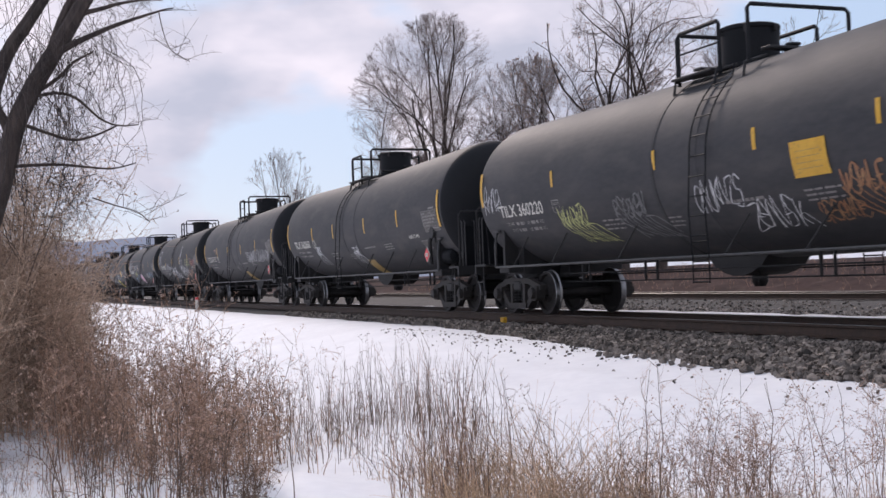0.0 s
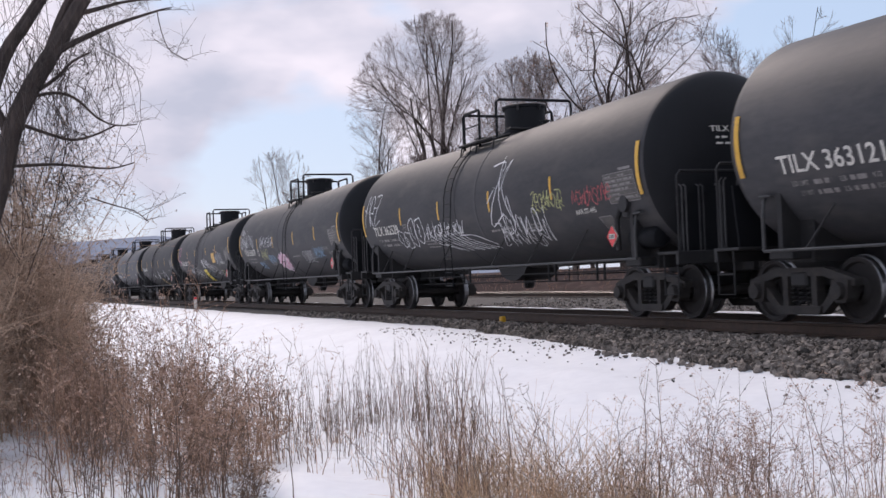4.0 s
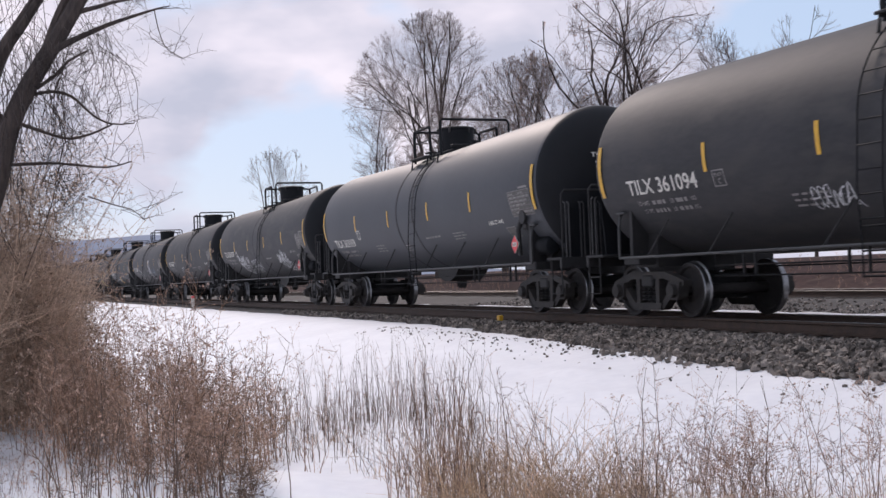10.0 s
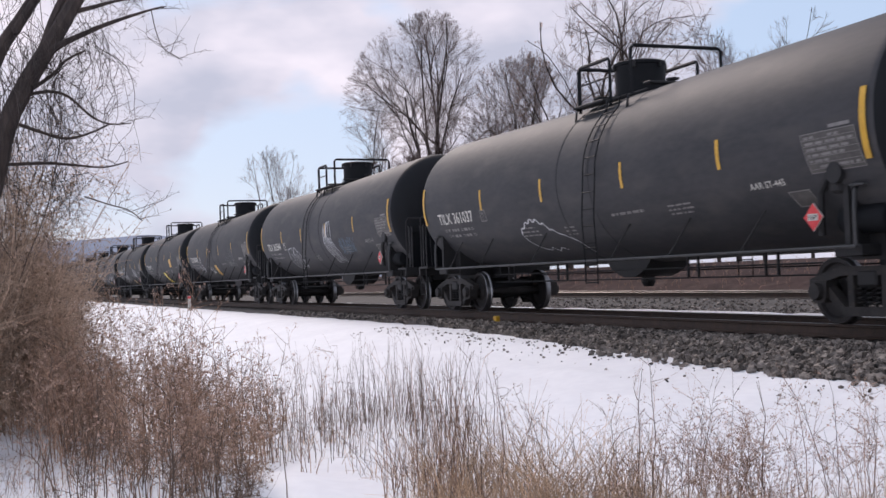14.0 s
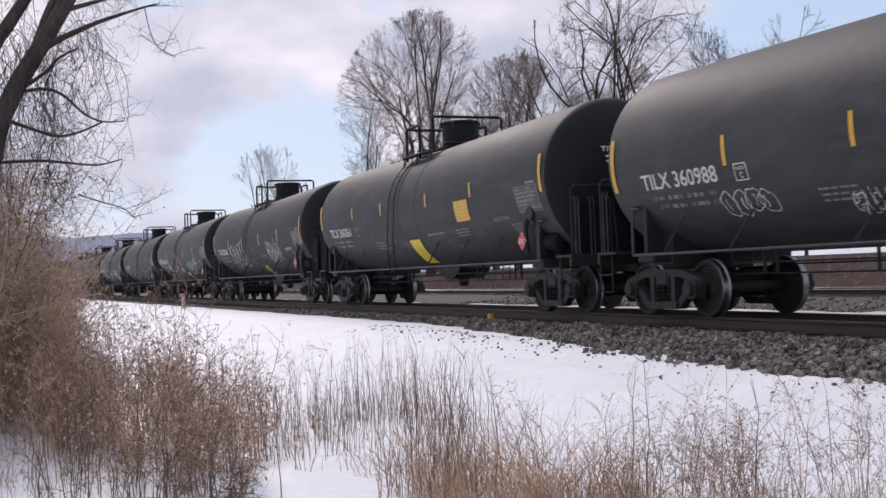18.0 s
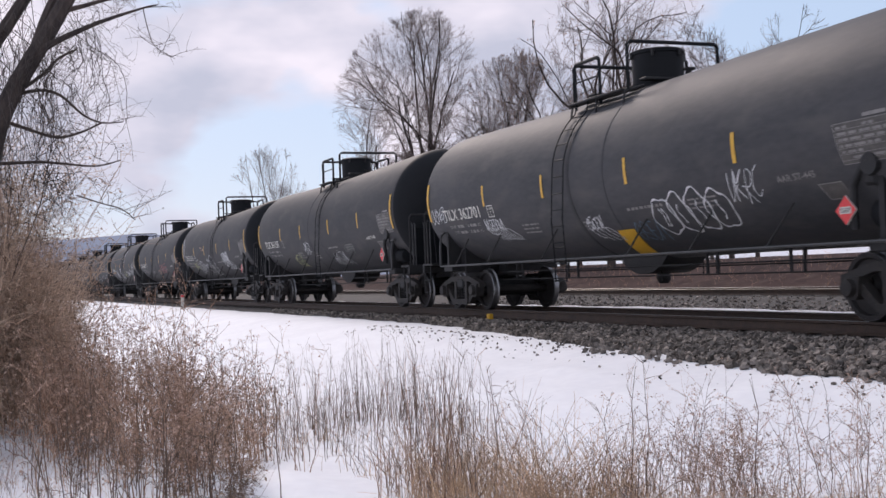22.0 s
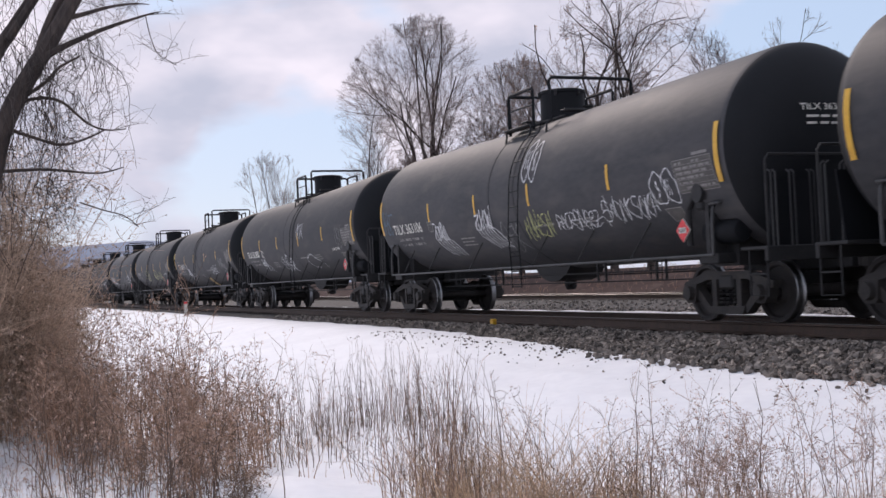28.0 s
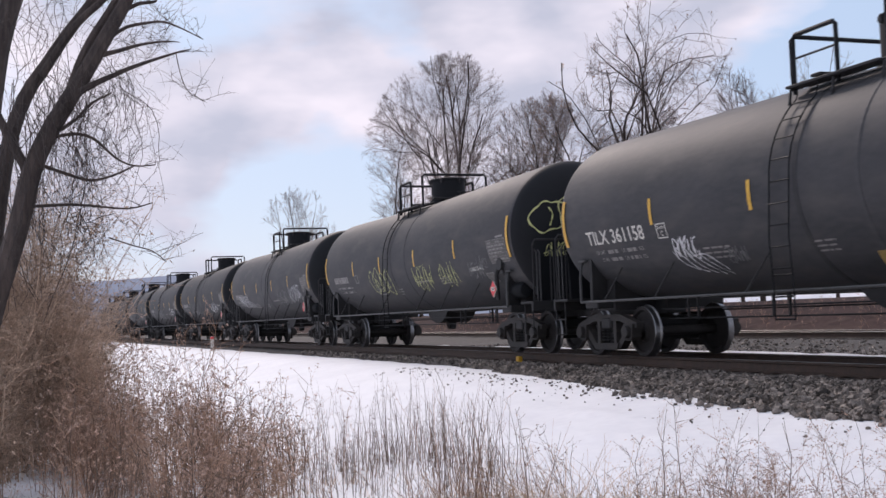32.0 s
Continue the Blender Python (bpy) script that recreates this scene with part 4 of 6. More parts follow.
def tag_mesh(kind, x0, x1, s0, s1, seed, lift, place=on_tank, style="hand"):
    rng = random.Random(seed)
    g = Geo()
    w, h = x1 - x0, s1 - s0
    if kind == "P":
        cx, cs, ring = (x0 + x1) / 2, (s0 + s1) / 2, []
        for k in range(22):
            a, r = 2 * math.pi * k / 22, (1.0 if k % 2 else 0.72) * rng.uniform(0.85, 1.05)
            ring.append((cx + math.cos(a) * w / 2 * r, cs + math.sin(a) * h / 2 * r))
        c = len(g.v)
        g.v.append(place(cx, cs, lift))
        for q in (0.5, 1.0):
            g.v += [place(cx + (x - cx) * q, cs + (s - cs) * q, lift) for x, s in ring]
        for k in range(22):
            j = (k + 1) % 22
            g.face((c, c + 1 + k, c + 1 + j))
            g.face((c + 1 + k, c + 23 + k, c + 23 + j, c + 1 + j))
        return g
    wide = (0.045 if kind in "Rn" else 0.036) * min(1.1, max(0.65, h / 0.8))
    if style == "cloud":
        # a scalloped top edge over an open, trailing body
        pts = []
        for k in range(25):
            f = k / 24
            pts.append((x0 + w * f * 0.62, s0 + h * (0.62 + 0.30 * math.sin(f * math.pi) + 0.09 * abs(math.sin(f * math.pi * 5.5)))))
        stroke(g, smooth_line(pts, 3), wide, lift, place)
        stroke(g, smooth_line([(x0 + w * a, s0 + h * b) for a, b in ((0.62, 0.72), (0.68, 0.62), (0.80, 0.52), (0.92, 0.36), (0.97, 0.18), (1.0, 0.0))]), wide * 0.8, lift, place)
        stroke(g, smooth_line([(x0 + w * a, s0 + h * b) for a, b in ((0.0, 0.62), (0.06, 0.42), (0.16, 0.24), (0.30, 0.14), (0.36, 0.22), (0.44, 0.10), (0.52, 0.2), (0.60, 0.12))]), wide * 0.7, lift, place)
        return g
    if style == "bubble":
        # fat rounded letters in outline, overlapping one another, each with a short stroke inside
        n = max(2, min(5, round(w / (0.62 * h))))
        for k in range(n):
            cx, cs = x0 + w * (k + 0.5) / n, s0 + h * (0.5 + rng.uniform(-0.08, 0.08))
            rx, rs, ph = w / n * 0.66, h * 0.47, rng.uniform(0, 6)
            pinch, lean = rng.uniform(0.12, 0.34), rng.uniform(-0.25, 0.35)
            ring = []
            for q in range(19):
                a = 2 * math.pi * q / 18
                r = 1 - pinch * (0.5 + 0.5 * math.sin(2 * a + ph)) + 0.07 * math.sin(5 * a + ph)
                ring.append((cx + math.cos(a) * rx * r + lean * math.sin(a) * rs * r * 0.5, cs + math.sin(a) * rs * r))
            stroke(g, smooth_line(ring, 3), wide * rng.uniform(0.85, 1.15), lift + 0.0004 * k, place)
            for q in range(rng.randint(1, 2)):
                a = rng.uniform(-0.35, 0.25)
                stroke(g, smooth_line([(cx + rx * (a + 0.12 * math.sin(j * 2.1 + ph)), cs + rs * (-0.45 + 0.3 * j)) for j in range(4)]), wide * 0.8, lift + 0.001 + 0.0004 * k, place)
        return g
    top = s0
    if style == "fan":
        # long parallel sweeps that fall away under a cramped row of letters
        n = max(4, min(9, int(w / 0.2)))
        for k in range(n):
            f = k / (n - 1)
            a = x0 + w * 0.55 * f
            pts = [(a + w * (0.06 + 0.10 * f) * u + w * 0.30 * u * u, s0 + h * (0.66 - (0.66 - 0.18 * rng.random() * (1 - f)) * u ** 1.15)) for u in (0, 0.25, 0.5, 0.75, 1.0)]
            stroke(g, smooth_line(pts), wide * rng.uniform(0.5, 0.95), lift, place)
        stroke(g, smooth_line([(x0 + w * 0.55, s0 + h * 0.55), (x0 + w * 0.75, s0 + h * 0.52), (x0 + w * 0.95, s0 + h * 0.22), (x1, s0 + h * 0.12)]), wide * 0.8, lift + 0.001, place)
        top, w = s0 + h * 0.52, w * 0.62
        h = h * 0.48
    # letter-like hand strokes: uprights, bowls, zigzags and hooks, all leaning one way
    forms = (((0, 0), (0.15, 1), (0.55, 0.1), (0.8, 1)), ((0, 0), (0.4, 1), (0.75, 0.0)), ((0.1, 0), (0.15, 1), (0.7, 0.85), (0.6, 0.5), (0.15, 0.48), (0.85, 0.0)), ((0.75, 0.9), (0.3, 1.0), (0.15, 0.65), (0.65, 0.4), (0.55, 0.02), (0.0, 0.1)),
             ((0.1, 0.95), (0.8, 0.95), (0.1, 0.05), (0.9, 0.1)), ((0.7, 0.9), (0.2, 0.85), (0.05, 0.4), (0.35, 0.0), (0.8, 0.25)), ((0.4, 0.0), (0.05, 0.4), (0.3, 0.98), (0.75, 0.6), (0.45, 0.02)), ((0.1, 1.0), (0.15, 0.1), (0.5, 0.0), (0.7, 0.3), (0.75, 1.0)),
             ((0, 1), (0.2, 0.05), (0.45, 0.7), (0.65, 0.05), (0.9, 1)), ((0.1, 0), (0.12, 1), (0.14, 0.5), (0.7, 0.95), (0.2, 0.5), (0.75, 0)), ((0.1, 0.5), (0.7, 0.55), (0.55, 0.95), (0.15, 0.8), (0.1, 0.2), (0.5, 0.0), (0.85, 0.15)))
    letters = max(2, min(9, round(w / (0.38 * h))))
    lean, last = h * rng.uniform(0.06, 0.22), -1
    for k in range(letters):
        cw = w / letters * 1.45
        q = rng.randrange(len(forms))
        while q == last:
            q = rng.randrange(len(forms))
        last = q
        up, low = rng.uniform(0.84, 1.06), rng.uniform(-0.06, 0.12)
        pts = [(x0 + w * k / letters + cw * u + lean * v + rng.uniform(-0.13, 0.13) * cw, top + h * (low + (up - low) * v + rng.uniform(-0.10, 0.10))) for u, v in forms[q]]
        stroke(g, smooth_line(pts, 5), wide * rng.uniform(0.8, 1.15), lift + 0.0004 * k, place)
        if rng.random() < 0.4:
            stroke(g, smooth_line([(x0 + w * (k + 0.1) / letters, top + h * rng.uniform(0.3, 0.6)), (x0 + w * (k + 0.9) / letters, top + h * rng.uniform(0.35, 0.65))]), wide * 0.8, lift + 0.003, place)
    if style == "hand" and kind == "w" and rng.random() < 0.7:
        stroke(g, smooth_line([(x0 + w * 0.9, s0 + h * 0.3), (x0 + w * 1.02, s0 + h * 0.42), (x1 + w * 0.12, s0 + h * rng.uniform(0.0, 0.5)), (x1 + w * 0.18, s0 - h * 0.1)]), wide * 0.8, lift + 0.0035, place)
    return g


def on_head(y, z, lift=0.0):
    """A point on the front head, by its sideways place and its height over the tank's axis."""
    r = min(0.98, math.hypot(y, z) / TANK_R)
    a = math.acos(r ** (1 / 0.92))
    return (TANK_HALF + 0.74 * math.sin(a) + lift, y, TANK_Z + tank_lift(TANK_HALF) + z)


def bars(g, x, s, rows, step, h, rng, width, lift, place):
    for r in range(rows):
        q, end = x, x + width * rng.uniform(0.8, 1.0)
        while q < end:
            w = rng.uniform(0.06, 0.22)
            e = min(q + w, end)
            b0 = len(g.v)
            for u, v in ((q, s - r * step), (e, s - r * step), (e, s - r * step + h), (q, s - r * step + h)):
                g.v.append(place(u, v, lift))
            g.face((b0, b0 + 1, b0 + 2, b0 + 3))
            q = e + rng.uniform(0.025, 0.06)


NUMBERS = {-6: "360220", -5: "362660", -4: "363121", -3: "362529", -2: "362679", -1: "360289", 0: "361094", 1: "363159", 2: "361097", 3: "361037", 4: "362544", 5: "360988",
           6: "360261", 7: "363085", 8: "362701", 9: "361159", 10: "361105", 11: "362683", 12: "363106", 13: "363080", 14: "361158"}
STRIPES = {-6: (-4.25, -0.55, 2.12, 4.6), -5: (-4.29, -1.73, 1.6, 4.56), -4: (-4.25, -1.5, 1.5, 4.5), -2: (-4.24, -1.44, 1.81, 4.78), -1: (-4.38, -1.86, 1.53, 4.26), 0: (-4.5, -1.93, 1.23, 4.3),
           1: (-4.36, -1.35, 1.69, 4.41), 3: (-4.21, -1.27, 1.8, 4.6), 5: (-4.53, -1.87, 1.13, 4.2), 6: (-4.44, -1.9, 1.48, 4.22), 9: (-4.36, -1.63, 1.74, 4.74), 10: (-4.3, -1.52, 1.62, 4.62), 12: (-4.18, -1.38, 1.3, 4.45)}
# kind, from x, to x, from height, to height along the tank's curve
TAGS = {
    -6: [("w", -7.6, -6.8, -.41, .14), ("y", -4.2, -2.5, -1.3, -.48), ("f", -2.1, -.4, -1.29, -.41), ("w", .4, 1.6, -.83, -.35), ("w", 1.5, 2.7, -1.3, -.75), ("R", 3.0, 3.9, -1.28, -.92), ("R", 3.7, 5.0, -1.3, -.49)],
    -5: [("w", -4.2, -3.4, -1.27, -.51), ("w", -.1, .8, -1.33, -.65)],
    -4: [("f", .4, .6, -.85, -.63), ("w", 2.5, 4.3, -.74, -.31), ("w", 4.4, 6.6, -.77, -.35)],
    -3: [("w", -4.85, -4.05, -1.02, -.42), ("w", -4.0, -2.95, -.9, -.1), ("w", -2.8, 1.1, -1.19, -.39), ("w", 1.3, 2.4, -.71, .77), ("w", 1.4, 3.8, -1.2, -.51), ("y", 3.5, 4.8, -.51, -.13), ("r", 5.2, 6.6, -.53, -.21), ("w", -7.5, -6.3, -.26, .67)],
    -2: [("w", -7.5, -6.5, -.26, .5), ("w", -6.5, -4.9, -.2, .3), ("w", -3.8, -1.5, -.28, .16), ("y", -3.8, -2.6, -.76, -.36), ("b", -2.7, -1.6, -.9, -.6), ("b", -4.7, -3.8, -1.18, -.84), ("P", -1.5, .5, -1.45, -.42), ("p", -1.2, .3, -1.2, -.6),
         ("w", 2.7, 4.0, -1.1, -.59), ("b", 4.1, 5.3, -.94, -.55)],
    -1: [("p", -7.7, -6.8, -.41, .59), ("w", -4.2, -3.1, -1.16, -.59), ("w", -2.8, -.8, -1.39, -.77), ("w", -.1, 1.6, -.75, -.29), ("w", 1.7, 2.9, -1.04, -.58), ("w", 3.1, 4.2, -1.45, -.97), ("y", 4.3, 4.8, -1.39, -1.03), ("w", 3.95, 5.6, -.71, -.19), ("n", .6, 2.0, -1.45, -.92)],
    0: [("w", -2.4, -1.6, -1.07, -.73), ("w", -.2, .7, -1.1, -.61), ("w", 2.3, 3.3, -1.31, -.65)],
    2: [("w", 3.05, 5.2, -1.6, -.6), ("w", -4.2, -2.1, -1.55, -.5), ("w", -2.6, -2.2, -.87, -.56), ("w", -2.0, -.6, -1.35, -.7)],
    3: [("w", -2.7, -.4, -1.55, -.64)],
    4: [("w", 1.1, 2.4, -1.29, .14), ("n", 2.6, 4.0, -.94, -.45), ("w", -3.9, -2.5, -1.41, -.37)],
    5: [("w", -4.9, -3.7, -1.14, -.67), ("w", -2.3, -1.4, -1.23, -.89), ("f", 2.4, 3.2, -1.0, -.41), ("f", 3.2, 4.25, -1.05, -.1)],
    6: [("f", 2.0, 2.8, -1.4, -.95)],
    7: [("w", 2.4, 4.3, -1.0, -.28), ("w", -4.2, -1.5, -1.27, -.05)],
    8: [("w", -7.6, -6.8, -.57, -.23), ("w", -4.7, -3.3, -1.17, -.61), ("w", -.4, .5, -1.37, -.76), ("w", 1.9, 3.9, -1.4, -.54), ("n", 1.0, 1.8, -1.44, -.97), ("w", 4.0, 4.8, -.9, -.4)],
    9: [("w", -1.6, -.9, -.89, -.44), ("w", 1.1, 2.4, -1.45, -.93), ("y", -3.5, -2.5, -1.44, -.86), ("f", 2.7, 3.6, -1.06, -.78)],
    10: [("w", 2.4, 4.6, -1.3, -.35), ("w", -7.7, -6.9, -.35, .59), ("w", -4.0, -2.7, -1.42, -.49), ("y", -5.1, -4.1, -1.05, -.64), ("w", -1.5, .3, -1.55, -.35), ("w", -2.2, -1.6, -1.06, -.74)],
    11: [("r", .9, 3.5, -1.0, -.43), ("f", -5.1, -4.4, -1.03, -.66), ("f", -2.6, -2.0, -1.22, -.84)],
    12: [("n", -7.7, -6.9, -.52, .08), ("w", -4.1, -2.9, -1.28, -.4), ("w", -1.5, -.2, -1.15, -.22), ("f", -.4, .5, -1.22, -.53), ("w", 1.05, 1.7, .15, 1.09), ("y", .8, 2.0, -1.02, -.46), ("w", 2.2, 3.8, -.94, -.57), ("w", 4.0, 5.8, -.9, -.45), ("w", 5.8, 6.5, -.75, -.12)],
    13: [("w", 1.9, 3.6, -1.3, -.65), ("f", 5.8, 6.5, -.67, -.01), ("w", -4.8, -3.6, -1.21, -.62), ("w", -1.6, -.1, -1.21, -.6), ("w", 1.2, 2.0, -.06, .43)],
    14: [("w", 2.4, 3.9, -1.05, -.56), ("f", 4.7, 6.2, -.99, -.27), ("w", -4.1, -2.9, -1.35, -.55), ("f", -2.7, -2.2, -1.12, -.84)],
    15: [("y", -2.8, -.9, -1.0, -.2), ("y", 1.1, 2.4, -1.0, -.3), ("y", 3.0, 4.2, -.95, -.4), ("f", 5.0, 6.2, -.9, -.4)],
    16: [("w", -6.0, -3.0, -1.0, -.4), ("f", 2.0, 4.0, -1.0, -.4), ("w", 4.2, 6.0, -.9, -.3)],
    17: [("f", -4.0, -1.0, -1.0, -.3), ("w", 3.0, 5.0, -1.0, -.5)],
    18: [("f", -3.0, 2.0, -1.1, -.4), ("w", 4.0, 6.0, -.9, -.4)],
}
# how the tags of a car are drawn where they are no plain handwriting: fat outlined letters, falling sweeps, or a scalloped outline
DRAWN = {-6: {1: "fan", 2: "fan", 6: "fan"}, -5: {0: "fan", 1: "fan"}, -3: {0: "bubble", 1: "bubble", 2: "fan"}, -2: {8: "bubble"}, -1: {4: "bubble", 5: "bubble", 8: "bubble"}, 2: {0: "fan", 1: "fan"}, 3: {0: "cloud"},
         4: {0: "fan", 2: "bubble"}, 5: {0: "bubble", 2: "bubble"}, 7: {1: "bubble"}, 8: {1: "fan", 2: "fan", 3: "bubble"}, 10: {0: "fan", 1: "bubble", 2: "bubble", 4: "bubble"}, 12: {1: "fan", 2: "fan", 4: "bubble", 8: "bubble"},
         13: {0: "cloud", 2: "fan"}, 14: {0: "bubble", 1: "fan", 2: "fan"}, 15: {0: "bubble"}, 16: {0: "fan"}, 17: {0: "bubble"}, 18: {0: "fan"}}
# where a slanting or square yellow panel sits: from x, to x, from height, to height, lean, bright
PANELS = {-6: [(2.9, 3.62, -.56, -.07, 0, 1)], -5: [(.5, 1.14, -1.85, -1.16, .25, 0)], -4: [(.45, 1.05, -1.85, -1.15, .25, 0)], -1: [(-.58, .26, -1.67, -.82, .36, 2), (3.1, 3.88, -.56, -.09, 0, 1)], 0: [(.27, .78, -1.78, -1.12, .22, 0)],
          5: [(-.95, -.38, -1.37, -.74, .18, 1)], 6: [(-.43, .30, -1.68, -.82, .22, 2), (3.27, 4.05, -.56, -.09, 0, 1)], 7: [(.31, .95, -1.8, -1.15, .2, 0)], 8: [(.27, .82, -1.84, -1.13, .27, 1)], 14: [(.31, .86, -1.83, -1.13, .22, 0)]}
LOOK = {1: "glossy clean black railway tank car rolling on the near track", -2: "black railway tank car sprayed with white, pink and blue graffiti", -1: "black railway tank car with many white tags and yellow panels", 6: "black railway tank car with yellow panels and few tags",
        -6: "black railway tank car with lime and rust-orange graffiti", 15: "black railway tank car with lime-yellow spray tags"}


def paint_cars():
    short, long_ = Geo(), Geo()
    patch(short, -0.043, 0.043, -0.32, 0.12, 0.010)
    patch(long_, -0.055, 0.055, -0.52, 0.37, 0.020)
    short, long_ = short.mesh("reflective_stripe", M_YELLOW), long_.mesh("reflective_stripe", M_YELLOW)
    for i, c in CARS.items():
        rng = random.Random(900 + i)
        c["label"] = LOOK.get(i, "dark grey railway tank car with a few spray tags" if TAGS.get(i) else "dark grey weathered railway tank car")
        old = i in (-6, -1, 6)
        for x in STRIPES.get(i, (-4.46, -1.68, 1.40, 4.40)):
            part("reflective_stripe", short, None, c, "yellow reflective tape stripe", at=pose(x, 0, tank_lift(x) + (0.13 if old else 0)))
        for x in (-7.66, 7.66):
            part("reflective_stripe", long_, None, c, "long yellow tape stripe", at=pose(x, 0, tank_lift(x) + (0.10 if old else 0)))
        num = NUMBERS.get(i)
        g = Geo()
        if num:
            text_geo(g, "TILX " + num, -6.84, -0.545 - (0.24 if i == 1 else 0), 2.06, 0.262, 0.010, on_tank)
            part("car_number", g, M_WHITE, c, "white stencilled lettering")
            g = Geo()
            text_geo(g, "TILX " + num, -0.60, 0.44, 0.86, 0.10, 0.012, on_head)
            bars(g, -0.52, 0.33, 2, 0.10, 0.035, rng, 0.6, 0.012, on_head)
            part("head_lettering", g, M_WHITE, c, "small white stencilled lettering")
        else:
            bars(g, -6.8, -0.53, 1, 0.3, 0.2, rng, 1.9, 0.010, on_tank)
            part("car_number", g, M_FADED, c)
        g = Geo()
        for word, s in (("LD LMT", -0.735 - (0.24 if i == 1 else 0)), ("LT WT", -0.885 - (0.24 if i == 1 else 0))):
            text_geo(g, word, -6.66 + (0.10 if word == "LT WT" else 0), s, 0.26 if word == "LT WT" else 0.34, 0.075, 0.009, on_tank)
            bars(g, -6.22, s, 1, 0.1, 0.07, rng, 0.42, 0.009, on_tank)
            text_geo(g, "LB", -5.70, s, 0.12, 0.075, 0.009, on_tank)
            bars(g, -5.52, s, 1, 0.1, 0.07, rng, 0.36, 0.009, on_tank)
            text_geo(g, "KG", -5.10, s, 0.14, 0.075, 0.009, on_tank)
        part("weight_stencil", g, M_FADED, c, "faded stencilled load limits")["kind"] = "stuff"
        g = Geo()
        for a, b, s0, s1 in ((-4.36, -4.06, -.33, -.31), (-4.36, -4.06, -.57, -.55), (-4.36, -4.34, -.57, -.31), (-4.08, -4.06, -.57, -.31)):
            patch(g, a, b, s0, s1, 0.009)
        if num:
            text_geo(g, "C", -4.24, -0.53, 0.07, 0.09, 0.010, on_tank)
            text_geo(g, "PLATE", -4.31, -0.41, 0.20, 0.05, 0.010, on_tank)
        part("plate_box", g, M_WHITE if i % 3 else M_FADED, c)
        g = Geo()
        text_geo(g, "AAR ST-445", 5.18, -0.70, 0.78, 0.10, 0.010, on_tank)
        part("side_lettering", g, M_WHITE if i % 2 else M_FADED, c)
        g = Geo()
        bars(g, rng.uniform(-3.3, -2.5), -0.84, 3, 0.09, 0.035, rng, 0.8, 0.008, on_tank)
        bars(g, rng.uniform(-0.8, -0.5), -0.90, 3, 0.08, 0.03, rng, 0.45, 0.008, on_tank)
        bars(g, 1.15, -0.78, 1, 0.1, 0.05, rng, 1.1, 0.008, on_tank)
        bars(g, 2.95, -0.76, 3, 0.075, 0.03, rng, 0.75, 0.008, on_tank)
        part("side_stencil", g, M_FADED, c)["kind"] = "stuff"
        g = Geo()
        patch(g, 6.02, 6.46, -1.06, -0.80, 0.008, -0.35)
        low = part("lower_panel", g, M_PANEL, c, "dark slanting panel with a pale edge")
        for a, b, s0, s1 in ((6.02, 6.46, -.815, -.80), (6.02, 6.46, -1.06, -1.045), (6.02, 6.035, -1.06, -.80), (6.445, 6.46, -1.06, -.80)):
            g = Geo()
            patch(g, a - 0.35 * (s0 + 1.06), b - 0.35 * (s0 + 1.06), s0, s1, 0.011, -0.35)
            part("panel_edge", g, M_FADED, low)
        for x0, x1, s0, s1, lean, bright in PANELS.get(i, ()):
            g = Geo()
            patch(g, x0, x1, s0, s1, 0.016, lean, nx=2)
            pn = part("yellow_panel", g, M_LEMON if bright == 2 else (M_YELLOW if bright else M_OCHRE), c, "bright yellow notice panel" if bright else "faded ochre notice panel")
            if lean == 0:
                g = Geo()
                for r in range(4):
                    patch(g, x0 + 0.1, x1 - 0.12, s1 - 0.14 - r * 0.08, s1 - 0.132 - r * 0.08, 0.019)
                part("panel_lines", g, M_OCHRE, pn)["kind"] = "stuff"
        for k, (kind, x0, x1, s0, s1) in enumerate(TAGS.get(i, ())):
            g = tag_mesh(kind, x0, x1, s0, s1, 1000 + 37 * i + k, 0.013 + 0.003 * (k % 3), on_tank, DRAWN.get(i, {}).get(k, "hand"))
            mat = M_SPRAY.get(kind, M_SPRAY["w"])
            part("graffiti_tag", g, mat, c, SPRAY_WORD.get(kind, "white") + " spray-painted tag" if kind != "P" else "pale pink spray-painted burst")["kind"] = "stuff"
        if i == 15:
            g = tag_mesh("y", -1.15, -0.05, -0.2, 0.75, 5, 0.014, on_head, "bubble")
            part("graffiti_tag", g, M_SPRAY["y"], c, "lime spray-painted outline")["kind"] = "stuff"
            part("graffiti_tag", tag_mesh("y", -1.0, -0.1, -0.6, -0.25, 8, 0.014, on_head), M_SPRAY["y"], c, "lime spray-painted tag")
        if i == 1:
            for o in c.children:
                if o.name.startswith("tank"):
                    o.material_slots[0].link = "OBJECT"
                    o.material_slots[0].material = M_TANK_CLEAN


paint_cars()

# ---- plants ----
NR = np.random.RandomState(11)


def polar(theta_deg, r):
    """A spot on the ground, by its bearing from the far end of the line and its distance from the eye."""
    a = np.radians(theta_deg)
    return -r * np.cos(a), r * np.sin(a)


def gz(x, y):
    return np.array([ground_z(float(a), float(b)) for a, b in zip(np.ravel(x), np.ravel(y))])


